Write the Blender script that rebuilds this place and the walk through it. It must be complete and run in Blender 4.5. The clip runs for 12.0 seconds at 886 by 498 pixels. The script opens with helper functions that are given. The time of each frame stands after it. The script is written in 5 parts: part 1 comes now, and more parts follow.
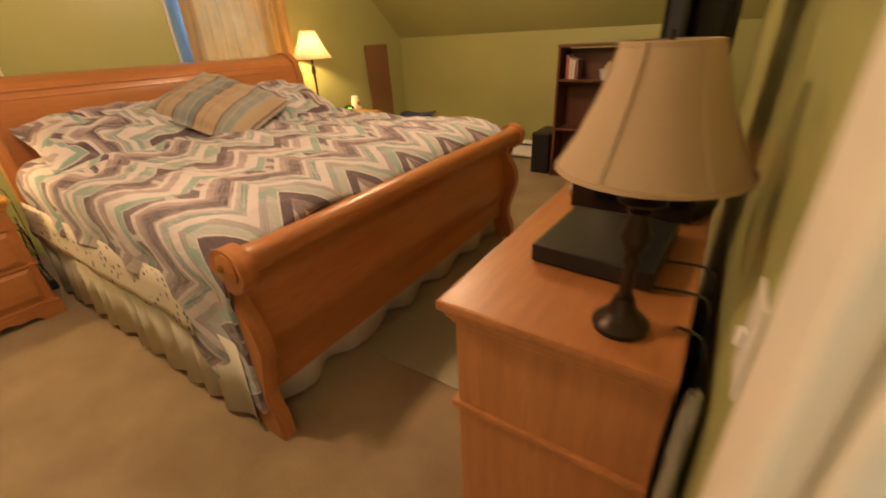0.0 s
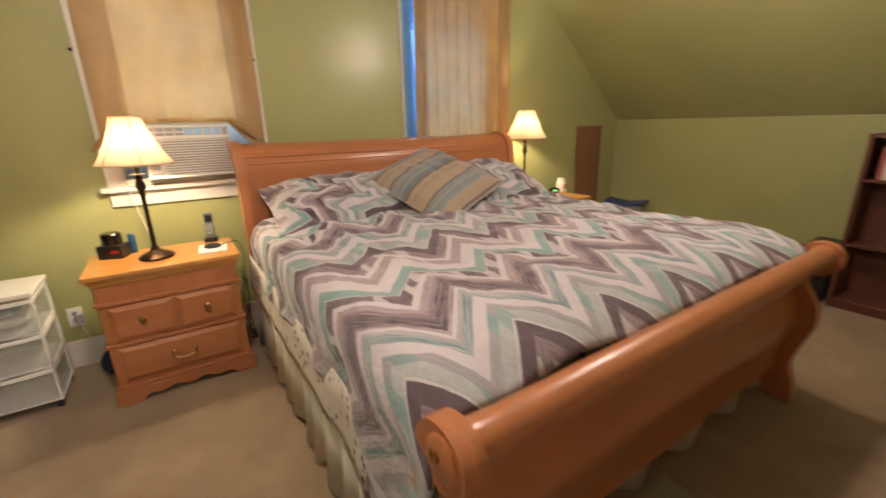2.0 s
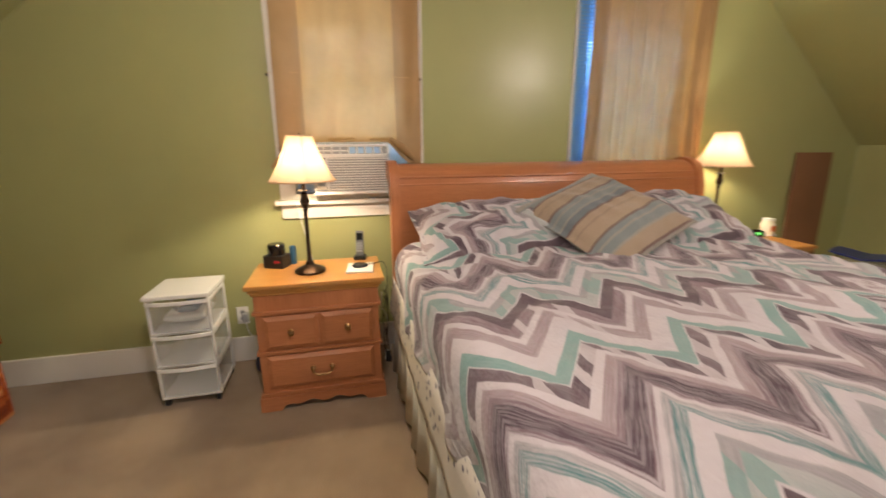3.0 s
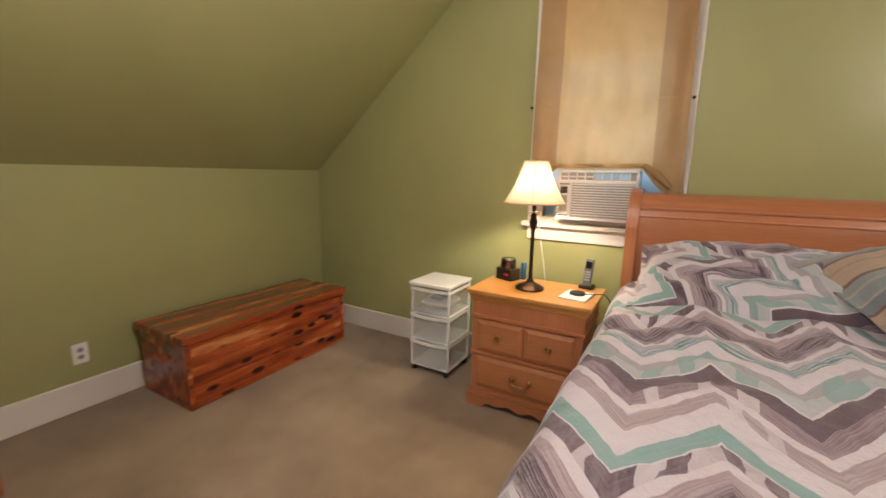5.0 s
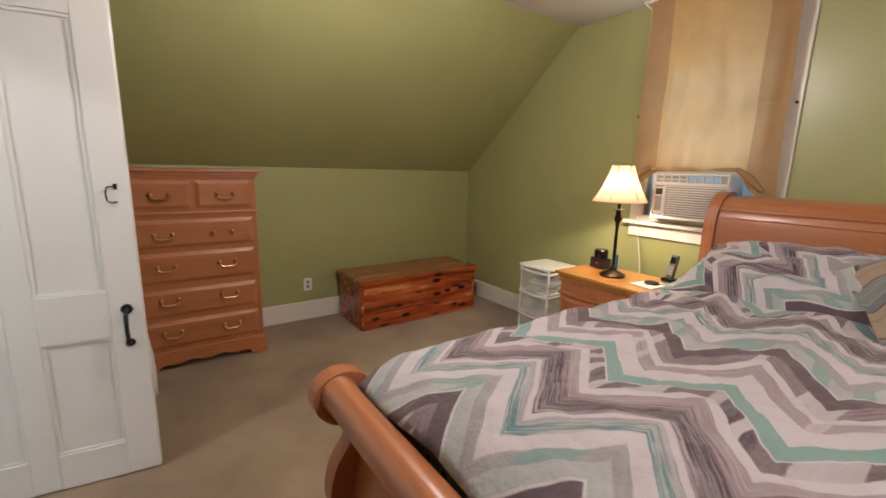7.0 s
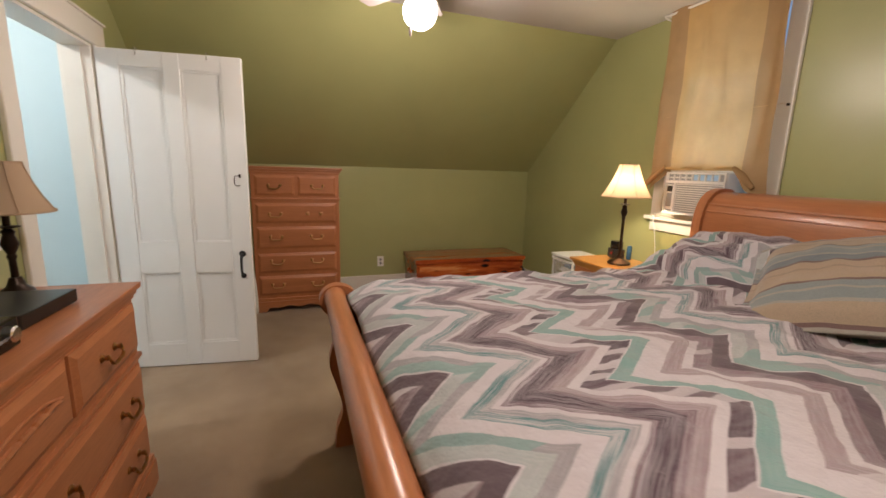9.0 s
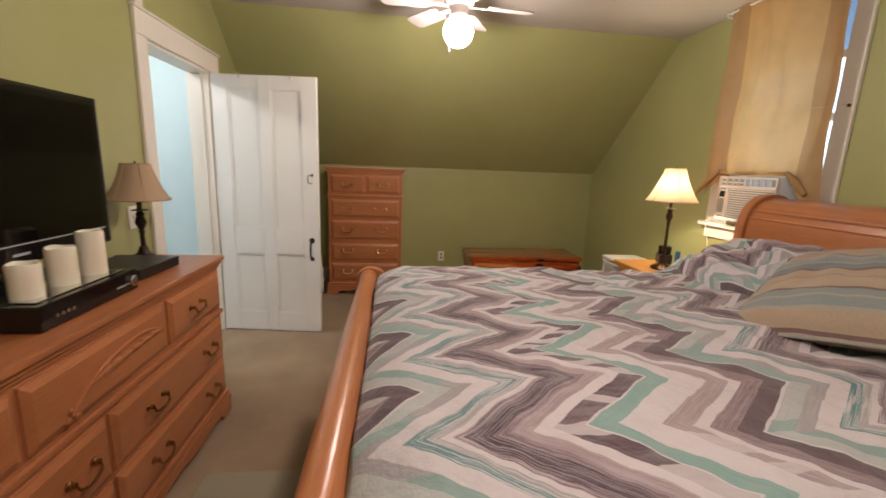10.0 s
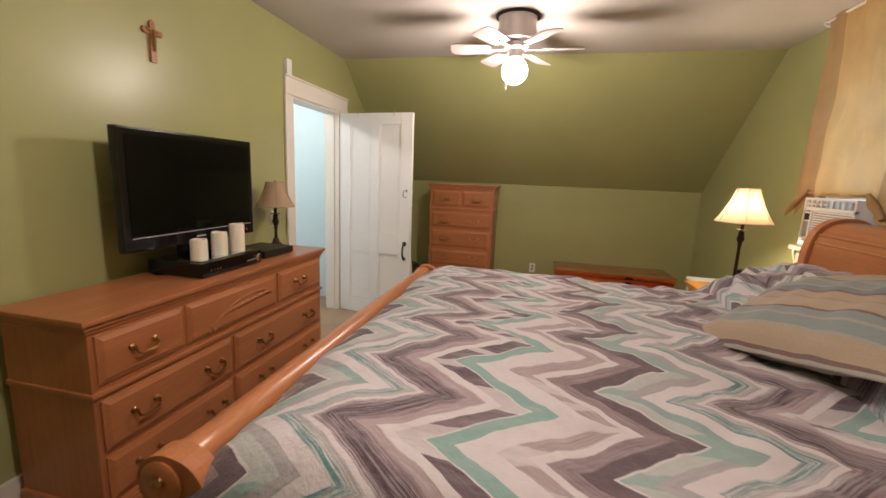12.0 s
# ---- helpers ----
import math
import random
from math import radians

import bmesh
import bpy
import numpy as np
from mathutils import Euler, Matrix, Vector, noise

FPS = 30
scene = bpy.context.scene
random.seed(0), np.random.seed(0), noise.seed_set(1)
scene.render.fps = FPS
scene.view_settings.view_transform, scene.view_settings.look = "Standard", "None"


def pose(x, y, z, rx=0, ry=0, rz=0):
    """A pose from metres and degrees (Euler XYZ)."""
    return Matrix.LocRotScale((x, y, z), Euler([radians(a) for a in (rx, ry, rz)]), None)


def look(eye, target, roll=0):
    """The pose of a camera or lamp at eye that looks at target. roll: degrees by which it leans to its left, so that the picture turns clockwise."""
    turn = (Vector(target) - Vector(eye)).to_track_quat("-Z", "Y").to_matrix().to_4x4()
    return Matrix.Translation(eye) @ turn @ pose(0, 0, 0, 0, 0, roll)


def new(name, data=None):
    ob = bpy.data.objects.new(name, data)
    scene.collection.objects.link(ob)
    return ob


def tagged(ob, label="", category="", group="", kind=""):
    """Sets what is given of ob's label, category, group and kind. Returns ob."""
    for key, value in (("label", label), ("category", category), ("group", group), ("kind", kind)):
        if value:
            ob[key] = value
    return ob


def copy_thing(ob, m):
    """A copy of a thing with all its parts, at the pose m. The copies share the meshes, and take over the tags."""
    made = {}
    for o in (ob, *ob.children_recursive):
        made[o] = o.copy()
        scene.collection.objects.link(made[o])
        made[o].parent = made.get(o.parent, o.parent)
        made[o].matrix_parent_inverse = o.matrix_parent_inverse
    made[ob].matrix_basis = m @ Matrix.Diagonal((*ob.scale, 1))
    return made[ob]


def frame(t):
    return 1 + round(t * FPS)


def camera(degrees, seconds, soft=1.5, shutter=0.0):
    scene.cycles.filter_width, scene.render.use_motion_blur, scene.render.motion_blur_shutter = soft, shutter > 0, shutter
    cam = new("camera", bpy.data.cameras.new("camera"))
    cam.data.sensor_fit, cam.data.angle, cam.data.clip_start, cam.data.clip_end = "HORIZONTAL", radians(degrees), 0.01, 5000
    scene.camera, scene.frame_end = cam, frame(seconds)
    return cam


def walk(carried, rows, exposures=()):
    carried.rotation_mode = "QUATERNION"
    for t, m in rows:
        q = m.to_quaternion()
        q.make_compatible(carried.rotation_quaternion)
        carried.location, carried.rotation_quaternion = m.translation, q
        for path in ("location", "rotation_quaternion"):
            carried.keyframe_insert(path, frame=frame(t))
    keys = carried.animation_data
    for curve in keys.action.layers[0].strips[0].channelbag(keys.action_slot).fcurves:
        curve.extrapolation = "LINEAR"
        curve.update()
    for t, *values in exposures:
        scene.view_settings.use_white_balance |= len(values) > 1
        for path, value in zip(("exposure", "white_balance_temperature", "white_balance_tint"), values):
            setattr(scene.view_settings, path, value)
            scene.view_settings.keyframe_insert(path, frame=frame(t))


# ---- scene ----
cam = camera(94.1, 12.0, soft=1.6, shutter=0.5)
PATH = [
    (0, (-0.072, 0.109, 1.327), (-1.083, 1.572, 0.412), -3.0),
    (0.5, (-0.228, 0.166, 1.317), (-1.396, 1.595, 0.547), -2.3),
    (1, (-0.346, 0.247, 1.311), (-1.656, 1.598, 0.633), -1.9),
    (1.5, (-0.482, 0.276, 1.319), (-1.933, 1.505, 0.701), -1.7),
    (2, (-0.686, 0.298, 1.332), (-2.291, 1.342, 0.753), -1.3),
    (2.5, (-0.875, 0.302, 1.342), (-2.637, 1.086, 0.811), -0.8),
    (3, (-1.015, 0.359, 1.345), (-2.9, 0.817, 0.861), -0.3),
    (3.5, (-1.091, 0.441, 1.325), (-3.041, 0.52, 0.891), 0.4),
    (3.7, (-1.097, 0.482, 1.319), (-3.051, 0.401, 0.902), 0.8),
    (5.3, (-1.027, 0.971, 1.325), (-2.637, -0.162, 0.971), 1.0),
    (5.5, (-1.011, 1.049, 1.327), (-2.553, -0.174, 0.972), 1.1),
    (6, (-0.946, 1.255, 1.333), (-2.331, -0.141, 0.969), 1.4),
    (6.5, (-0.862, 1.474, 1.341), (-2.109, -0.046, 0.976), 1.5),
    (7, (-0.841, 1.665, 1.346), (-1.973, 0.06, 0.969), 1.4),
    (8.8, (-1.008, 2.439, 1.324), (-1.72, 0.607, 0.954), 1.4),
    (9, (-1.06, 2.504, 1.321), (-1.719, 0.653, 0.948), 1.7),
    (9.5, (-1.211, 2.67, 1.33), (-1.676, 0.763, 0.948), 1.9),
    (10, (-1.326, 2.836, 1.344), (-1.572, 0.889, 0.958), 2.2),
    (10.5, (-1.501, 2.968, 1.375), (-1.495, 1.003, 0.999), 2.2),
    (11, (-1.687, 3.054, 1.378), (-1.472, 1.099, 1.015), 2.4),
    (11.5, (-1.83, 3.149, 1.395), (-1.468, 1.214, 1.042), 2.4),
    (12, (-1.917, 3.274, 1.392), (-1.485, 1.352, 1.048), 2.4),
]
walk(cam, [(t, look(eye, target, roll)) for t, eye, target, roll in PATH],
     exposures=[(0, 0.27, 10400, 15), (0.5, 0.44, 7300, 10), (1.2, 0.33, 6500, 10), (2.5, 0.10, 6050, 9), (4.5, 0.13, 5750, 9), (6.5, 0.03, 5600, 9), (9, -0.06, 5950, 10), (12, 0.02, 6000, 10)])

# ---- plan: headboard wall at XW, door wall at x = 0, knee walls at YS and YN ----
XW, XE, YS, YN = -3.69, 0.0, -1.92, 4.65
KNEE, CEIL = 1.335, 2.465
YCS, YCN = -0.60, 3.33          # where the slopes meet the flat ceiling
DOOR_Y0, DOOR_Y1, DOOR_H = -0.50, 0.300, 1.96
WIN_Z0, WIN_Z1 = 1.03, 2.38
WINS = ((0.090, 0.785), (2.000, 2.700))

# ---- world and light ----
world = bpy.data.worlds.new("world")
scene.world = world
world.use_nodes = True
wn = world.node_tree.nodes
sky = wn.new("ShaderNodeTexSky")
sky.sky_type, sky.sun_disc = "NISHITA", False
sky.sun_elevation, sky.sun_rotation = radians(40), radians(60)
wn["Background"].inputs[1].default_value = 0.10
world.node_tree.links.new(sky.outputs[0], wn["Background"].inputs[0])


def lamp(name, kind, energy, color, loc, **kw):
    data = bpy.data.lights.new(name, kind)
    data.energy, data.color = energy, color
    for key, value in kw.items():
        setattr(data, key, value)
    ob = new(name, data)
    ob.location = loc
    return ob


sun = lamp("sun", "SUN", 3.0, (1.0, 0.95, 0.88), (4, 4, 8), angle=radians(0.5))
sun.rotation_euler = (radians(50), 0, radians(60))
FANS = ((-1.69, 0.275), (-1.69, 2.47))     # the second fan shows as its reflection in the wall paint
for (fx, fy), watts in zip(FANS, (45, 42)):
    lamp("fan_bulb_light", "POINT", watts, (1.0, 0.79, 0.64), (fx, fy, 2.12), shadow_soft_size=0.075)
hall_light = lamp("hall_light", "POINT", 50, (1.0, 0.91, 0.80), (1.02, 0.30, 2.33), shadow_soft_size=0.07)


# ---- mesh helpers ----
def thing(name, loc=(0, 0, 0), rz=0.0, label="", category="", group="", kind=""):
    ob = new(name)
    ob.empty_display_size = 0.1
    ob.matrix_basis = pose(*loc, 0, 0, rz)
    return tagged(ob, label, category, group, kind)


def part(name, bm, mat, parent=None, label="", smooth=False, kind="", category="", group=""):
    me = bpy.data.meshes.new(name)
    bmesh.ops.recalc_face_normals(bm, faces=bm.faces)
    if smooth:
        for f in bm.faces:
            f.smooth = True
        for e in bm.edges:
            if len(e.link_faces) == 2 and e.calc_face_angle(0) > 0.7:
                e.smooth = False
    bm.to_mesh(me)
    bm.free()
    for m in (mat if isinstance(mat, (list, tuple)) else [mat]):
        me.materials.append(m)
    ob = new(name, me)
    ob.parent = parent
    return tagged(ob, label, category, group, kind)


def box(x0, x1, y0, y1, z0, z1, bevel=0.0, bm=None, seg=1):
    tmp = bmesh.new()
    vs = [tmp.verts.new((x, y, z)) for z in (z0, z1) for y in (y0, y1) for x in (x0, x1)]
    for q in ((0, 1, 3, 2), (4, 6, 7, 5), (0, 4, 5, 1), (2, 3, 7, 6), (0, 2, 6, 4), (1, 5, 7, 3)):
        tmp.faces.new([vs[i] for i in q])
    if bevel:
        bmesh.ops.bevel(tmp, geom=tmp.edges[:], offset=bevel, segments=seg, affect="EDGES", profile=0.7)
    return merge(bm, tmp) if bm else tmp


def merge(bm, other):
    me = bpy.data.meshes.new("tmp")
    other.to_mesh(me)
    other.free()
    bm.from_mesh(me)
    bpy.data.meshes.remove(me)
    return bm


def prism(pts, axis, a, b, bm=None, bevel=0.0):
    """A closed outline of 2D points pushed along an axis from a to b."""
    tmp = bmesh.new()

    def at(p, h):
        return {"x": (h, p[0], p[1]), "y": (p[0], h, p[1]), "z": (p[0], p[1], h)}[axis]
    lo = [tmp.verts.new(at(p, a)) for p in pts]
    hi = [tmp.verts.new(at(p, b)) for p in pts]
    n = len(pts)
    tmp.faces.new(lo)
    tmp.faces.new(hi[::-1])
    for i in range(n):
        tmp.faces.new((lo[i], hi[i], hi[(i + 1) % n], lo[(i + 1) % n]))
    if bevel:
        es = [e for e in tmp.edges if len({v.index for v in e.verts}) == 2 and abs(sum((e.verts[0].co - e.verts[1].co)["xyz".index(axis)] for _ in (0,))) < 1e-6]
        bmesh.ops.bevel(tmp, geom=es, offset=bevel, segments=2, affect="EDGES", profile=0.6)
    return merge(bm, tmp) if bm else tmp


def lathe(prof, loc=(0, 0, 0), seg=24, bm=None, axis="z", squash=(1, 1), caps=True):
    """A turned shape: (radius, height) pairs round an axis."""
    tmp = bmesh.new()
    rings = []
    for r, h in prof:
        ring = []
        for k in range(seg):
            a = 2 * math.pi * k / seg
            c, s = r * math.cos(a) * squash[0], r * math.sin(a) * squash[1]
            p = {"z": (c, s, h), "y": (c, h, s), "x": (h, c, s)}[axis]
            ring.append(tmp.verts.new((loc[0] + p[0], loc[1] + p[1], loc[2] + p[2])))
        rings.append(ring)
    for a, b in zip(rings, rings[1:]):
        for k in range(seg):
            tmp.faces.new((a[k], a[(k + 1) % seg], b[(k + 1) % seg], b[k]))
    if caps:
        tmp.faces.new(rings[0])
        tmp.faces.new(rings[-1][::-1])
    return merge(bm, tmp) if bm else tmp


def tube(points, r, seg=8, bm=None):
    """A round rod or cord through points."""
    tmp = bmesh.new()
    pts = [Vector(p) for p in points]
    rings = []
    for i, p in enumerate(pts):
        d = (pts[min(i + 1, len(pts) - 1)] - pts[max(i - 1, 0)]).normalized()
        u = d.cross(Vector((0, 0, 1)) if abs(d.z) < 0.9 else Vector((1, 0, 0))).normalized()
        v = d.cross(u)
        rr = r[i] if isinstance(r, (list, tuple)) else r
        rings.append([tmp.verts.new(p + rr * (math.cos(2 * math.pi * k / seg) * u + math.sin(2 * math.pi * k / seg) * v)) for k in range(seg)])
    for a, b in zip(rings, rings[1:]):
        for k in range(seg):
            tmp.faces.new((a[k], a[(k + 1) % seg], b[(k + 1) % seg], b[k]))
    tmp.faces.new(rings[0])
    tmp.faces.new(rings[-1][::-1])
    return merge(bm, tmp) if bm else tmp


def arc(p0, p1, sag, n=10, axis=2):
    """Points of a hanging curve from p0 to p1."""
    out = []
    for i in range(n + 1):
        t = i / n
        p = [p0[k] * (1 - t) + p1[k] * t for k in range(3)]
        p[axis] -= sag * 4 * t * (1 - t)
        out.append(tuple(p))
    return out


def smooth_curve(pts, n=8):
    """Catmull-Rom through 2D or 3D points."""
    P = [Vector(p) for p in pts]
    P = [2 * P[0] - P[1]] + P + [2 * P[-1] - P[-2]]
    out = []
    for i in range(1, len(P) - 2):
        for k in range(n):
            t = k / n
            out.append(tuple(0.5 * ((2 * P[i]) + (P[i + 1] - P[i - 1]) * t + (2 * P[i - 1] - 5 * P[i] + 4 * P[i + 1] - P[i + 2]) * t * t
                             + (3 * P[i] - P[i - 1] - 3 * P[i + 1] + P[i + 2]) * t ** 3)))
    out.append(tuple(P[-2]))
    return out


def raised(x0, x1, z0, z1, y, thick=0.018, edge=0.022, bm=None):
    """A drawer front with a bevelled field; its face looks to -y, its back is at y."""
    tmp = bmesh.new()
    steps = ((0, 0), (0, -thick * 0.45), (edge * 0.25, -thick * 0.55), (edge, -thick), (edge + 0.001, -thick))
    rings = []
    for i, d in steps:
        rings.append([tmp.verts.new((px, y + d, pz)) for px, pz in ((x0 + i, z0 + i), (x1 - i, z0 + i), (x1 - i, z1 - i), (x0 + i, z1 - i))])
    for a, b in zip(rings, rings[1:]):
        for k in range(4):
            tmp.faces.new((a[k], a[(k + 1) % 4], b[(k + 1) % 4], b[k]))
    tmp.faces.new(rings[0])
    tmp.faces.new(rings[-1])
    return merge(bm, tmp) if bm else tmp


# ---- materials ----
def material(name, color, rough=0.5, metal=0.0, **kw):
    m = bpy.data.materials.new(name)
    m.use_nodes = True
    b = m.node_tree.nodes["Principled BSDF"]
    b.inputs["Base Color"].default_value = (*color, 1)
    b.inputs["Roughness"].default_value = rough
    b.inputs["Metallic"].default_value = metal
    for k, v in kw.items():
        b.inputs[k.replace("_", " ")].default_value = v
    return m


def N(m, kind, **kw):
    n = m.node_tree.nodes.new(kind)
    for k, v in kw.items():
        if k[0] == "i" and k[1:].isdigit():
            n.inputs[int(k[1:])].default_value = v
        else:
            setattr(n, k, v)
    return n


def L(m, a, b):
    m.node_tree.links.new(a, b)


def bsdf(m):
    return m.node_tree.nodes["Principled BSDF"]


def coords(m, scale=(1, 1, 1), use="Object", rot=(0, 0, 0)):
    tc = N(m, "ShaderNodeTexCoord")
    mp = N(m, "ShaderNodeMapping")
    mp.inputs["Scale"].default_value = scale
    mp.inputs["Rotation"].default_value = rot
    L(m, tc.outputs[use], mp.inputs["Vector"])
    return mp.outputs[0]


def ramp(m, fac, stops):
    r = N(m, "ShaderNodeValToRGB")
    e = r.color_ramp.elements
    while len(e) < len(stops):
        e.new(0.5)
    for el, (p, c) in zip(e, stops):
        el.position, el.color = p, (*c, 1)
    L(m, fac, r.inputs[0])
    return r.outputs[0]


def noise_tex(m, vec, scale, detail=4, rough=0.55):
    n = N(m, "ShaderNodeTexNoise")
    n.inputs["Scale"].default_value, n.inputs["Detail"].default_value, n.inputs["Roughness"].default_value = scale, detail, rough
    L(m, vec, n.inputs["Vector"])
    return n.outputs["Fac"]


def bump(m, fac, strength, dist=0.002):
    b = N(m, "ShaderNodeBump")
    b.inputs["Strength"].default_value, b.inputs["Distance"].default_value = strength, dist
    L(m, fac, b.inputs["Height"])
    L(m, b.outputs[0], bsdf(m).inputs["Normal"])


def mixed(m, fac, a, b, blend="MIX"):
    x = N(m, "ShaderNodeMix", data_type="RGBA", blend_type=blend)
    for val, sock in ((fac, x.inputs[0]), (a, x.inputs[6]), (b, x.inputs[7])):
        if isinstance(val, (int, float)):
            sock.default_value = val
        elif isinstance(val, tuple):
            sock.default_value = (*val, 1)
        else:
            L(m, val, sock)
    return x.outputs[2]


def paint(name, color, rough=0.45, vary=0.06, relief=0.15, spec=0.5):
    m = material(name, color, rough, Specular_IOR_Level=spec)
    v = coords(m)
    big = noise_tex(m, v, 1.7, 3)
    dark, light = tuple(c * (1 - vary) for c in color), tuple(min(1, c * (1 + vary)) for c in color)
    L(m, ramp(m, big, ((0.3, dark), (0.7, light))), bsdf(m).inputs["Base Color"])
    bump(m, noise_tex(m, v, 140, 3), relief, 0.001)
    return m


def wood(name, dark, light, axis="x", rough=0.35, figure=1.0, spec=0.5, coat=0.0):
    """Grain runs along the named axis of the object."""
    m = material(name, light, rough, Specular_IOR_Level=spec, Coat_Weight=coat, Coat_Roughness=0.2)
    s = {"x": (1.2, 14, 14), "y": (14, 1.2, 14), "z": (14, 14, 1.2)}[axis]
    v = coords(m, s)
    warp = noise_tex(m, v, 0.9, 4, 0.6)
    fine = noise_tex(m, coords(m, tuple(c * 7 for c in s)), 1.5, 3, 0.6)
    wv = N(m, "ShaderNodeTexWave", wave_type="RINGS" if figure > 1.5 else "BANDS", bands_direction={"x": "Y", "y": "X", "z": "Y"}[axis] if figure <= 1.5 else "X")
    wv.inputs["Scale"].default_value, wv.inputs["Distortion"].default_value = 0.6, 7.0 * figure
    wv.inputs["Detail"].default_value, wv.inputs["Detail Scale"].default_value = 3, 0.8
    L(m, v, wv.inputs["Vector"])
    c1 = ramp(m, warp, ((0.25, dark), (0.75, light)))
    mid = tuple((a + 2 * b) / 3 for a, b in zip(dark, light))
    c2 = ramp(m, wv.outputs["Fac"], ((0.0, mid), (1.0, light)))
    c = mixed(m, 0.45, c1, c2)
    c = mixed(m, ramp(m, fine, ((0.35, (0.35, 0.35, 0.35)), (0.6, (0, 0, 0)))), c, dark)
    L(m, c, bsdf(m).inputs["Base Color"])
    bump(m, fine, 0.12, 0.0008)
    return m


OAK_D, OAK_L = (0.30, 0.105, 0.040), (0.51, 0.205, 0.084)
oak_x = wood("oak_x", OAK_D, OAK_L, "x", 0.36)
oak_y = wood("oak_y", OAK_D, OAK_L, "y", 0.30, coat=0.3)
oak_z = wood("oak_z", OAK_D, OAK_L, "z", 0.36)
# same oak for the nightstand tops, lamp glow painted in as lighter, yellower colour
lamplit_top_x = wood("oak_lamplit_top", (0.40, 0.18, 0.045), (0.62, 0.30, 0.075), "x", 0.28, coat=0.3)


def cedar(name, axis, off):
    """Red heartwood with pale sapwood streaks and dark knots, under varnish."""
    m = material(name, (0.3, 0.08, 0.02), 0.22, Coat_Weight=0.5, Coat_Roughness=0.12)
    sc = {"x": (1.0, 9, 9), "y": (9, 1.0, 9)}[axis]
    tc = N(m, "ShaderNodeTexCoord")
    info = N(m, "ShaderNodeObjectInfo")
    shift = N(m, "ShaderNodeVectorMath", operation="MULTIPLY_ADD")
    comb = N(m, "ShaderNodeCombineXYZ")
    for q in range(3):
        L(m, info.outputs["Random"], comb.inputs[q])
    L(m, comb.outputs[0], shift.inputs[0])
    shift.inputs[1].default_value = (7.0, 5.0, 3.0)
    L(m, tc.outputs["Object"], shift.inputs[2])
    mp = N(m, "ShaderNodeMapping")
    mp.inputs["Scale"].default_value, mp.inputs["Location"].default_value = sc, (off, off, off)
    L(m, shift.outputs[0], mp.inputs["Vector"])
    v = mp.outputs[0]
    a = ramp(m, noise_tex(m, v, 1.3, 5, 0.6), ((0.30, (0.085, 0.012, 0.004)), (0.48, (0.34, 0.060, 0.013)), (0.60, (0.48, 0.110, 0.022)), (0.66, (0.66, 0.27, 0.080))))
    k = N(m, "ShaderNodeTexVoronoi")
    k.inputs["Scale"].default_value = 2.3
    mk = N(m, "ShaderNodeMapping")
    mk.inputs["Scale"].default_value = {"x": (2.0, 5, 5), "y": (5, 2.0, 5)}[axis]
    L(m, shift.outputs[0], mk.inputs["Vector"])
    L(m, mk.outputs[0], k.inputs["Vector"])
    knot = ramp(m, k.outputs["Distance"], ((0.17, (1, 1, 1)), (0.25, (0, 0, 0))))
    c = mixed(m, knot, a, (0.035, 0.006, 0.003))
    fine = noise_tex(m, coords(m, tuple(x * 6 for x in sc)), 2, 3)
    c = mixed(m, 0.35, c, ramp(m, fine, ((0.3, (0.35, 0.35, 0.35)), (0.7, (1, 1, 1)))), "MULTIPLY")
    L(m, c, bsdf(m).inputs["Base Color"])
    return m


cedar_x = cedar("cedar_x", "x", 0.0)
cedar_top = cedar("cedar_top", "x", 3.0)
walnut_x = wood("walnut_x", (0.065, 0.022, 0.013), (0.15, 0.050, 0.028), "x", 0.4)
walnut_z = wood("walnut_z", (0.065, 0.022, 0.013), (0.15, 0.050, 0.028), "z", 0.4)
green = paint("green_paint", (0.370, 0.375, 0.165), 0.31, 0.05, 0.25)
white_wall = paint("hall_paint", (0.58, 0.70, 0.75), 0.6, 0.03, 0.1)
ceil_white = paint("ceiling_paint", (0.57, 0.53, 0.495), 0.7, 0.04, 0.3)
trim_white = paint("trim_paint", (0.78, 0.74, 0.68), 0.32, 0.03, 0.1)
door_white = paint("door_paint", (0.80, 0.80, 0.79), 0.35, 0.03, 0.15)
black_plastic = material("black_plastic", (0.012, 0.012, 0.013), 0.35)
gloss_black = material("gloss_black", (0.006, 0.006, 0.007), 0.12)
matte_black = material("matte_black", (0.010, 0.010, 0.011), 0.7)
bronze = material("dark_bronze", (0.035, 0.022, 0.016), 0.33, 0.7)
brass = material("antique_brass", (0.42, 0.24, 0.10), 0.28, 1.0)
chrome = material("chrome", (0.7, 0.7, 0.7), 0.15, 1.0)
white_plastic = material("white_plastic", (0.80, 0.79, 0.77), 0.35)
grey_plastic = material("grey_plastic", (0.35, 0.36, 0.37), 0.4)
wax = material("wax", (0.80, 0.74, 0.62), 0.5, Subsurface_Weight=0.2)
paper = material("paper", (0.75, 0.74, 0.70), 0.8)
shade_dry = paint("shade_linen", (0.42, 0.30, 0.20), 0.85, 0.06, 0.4)

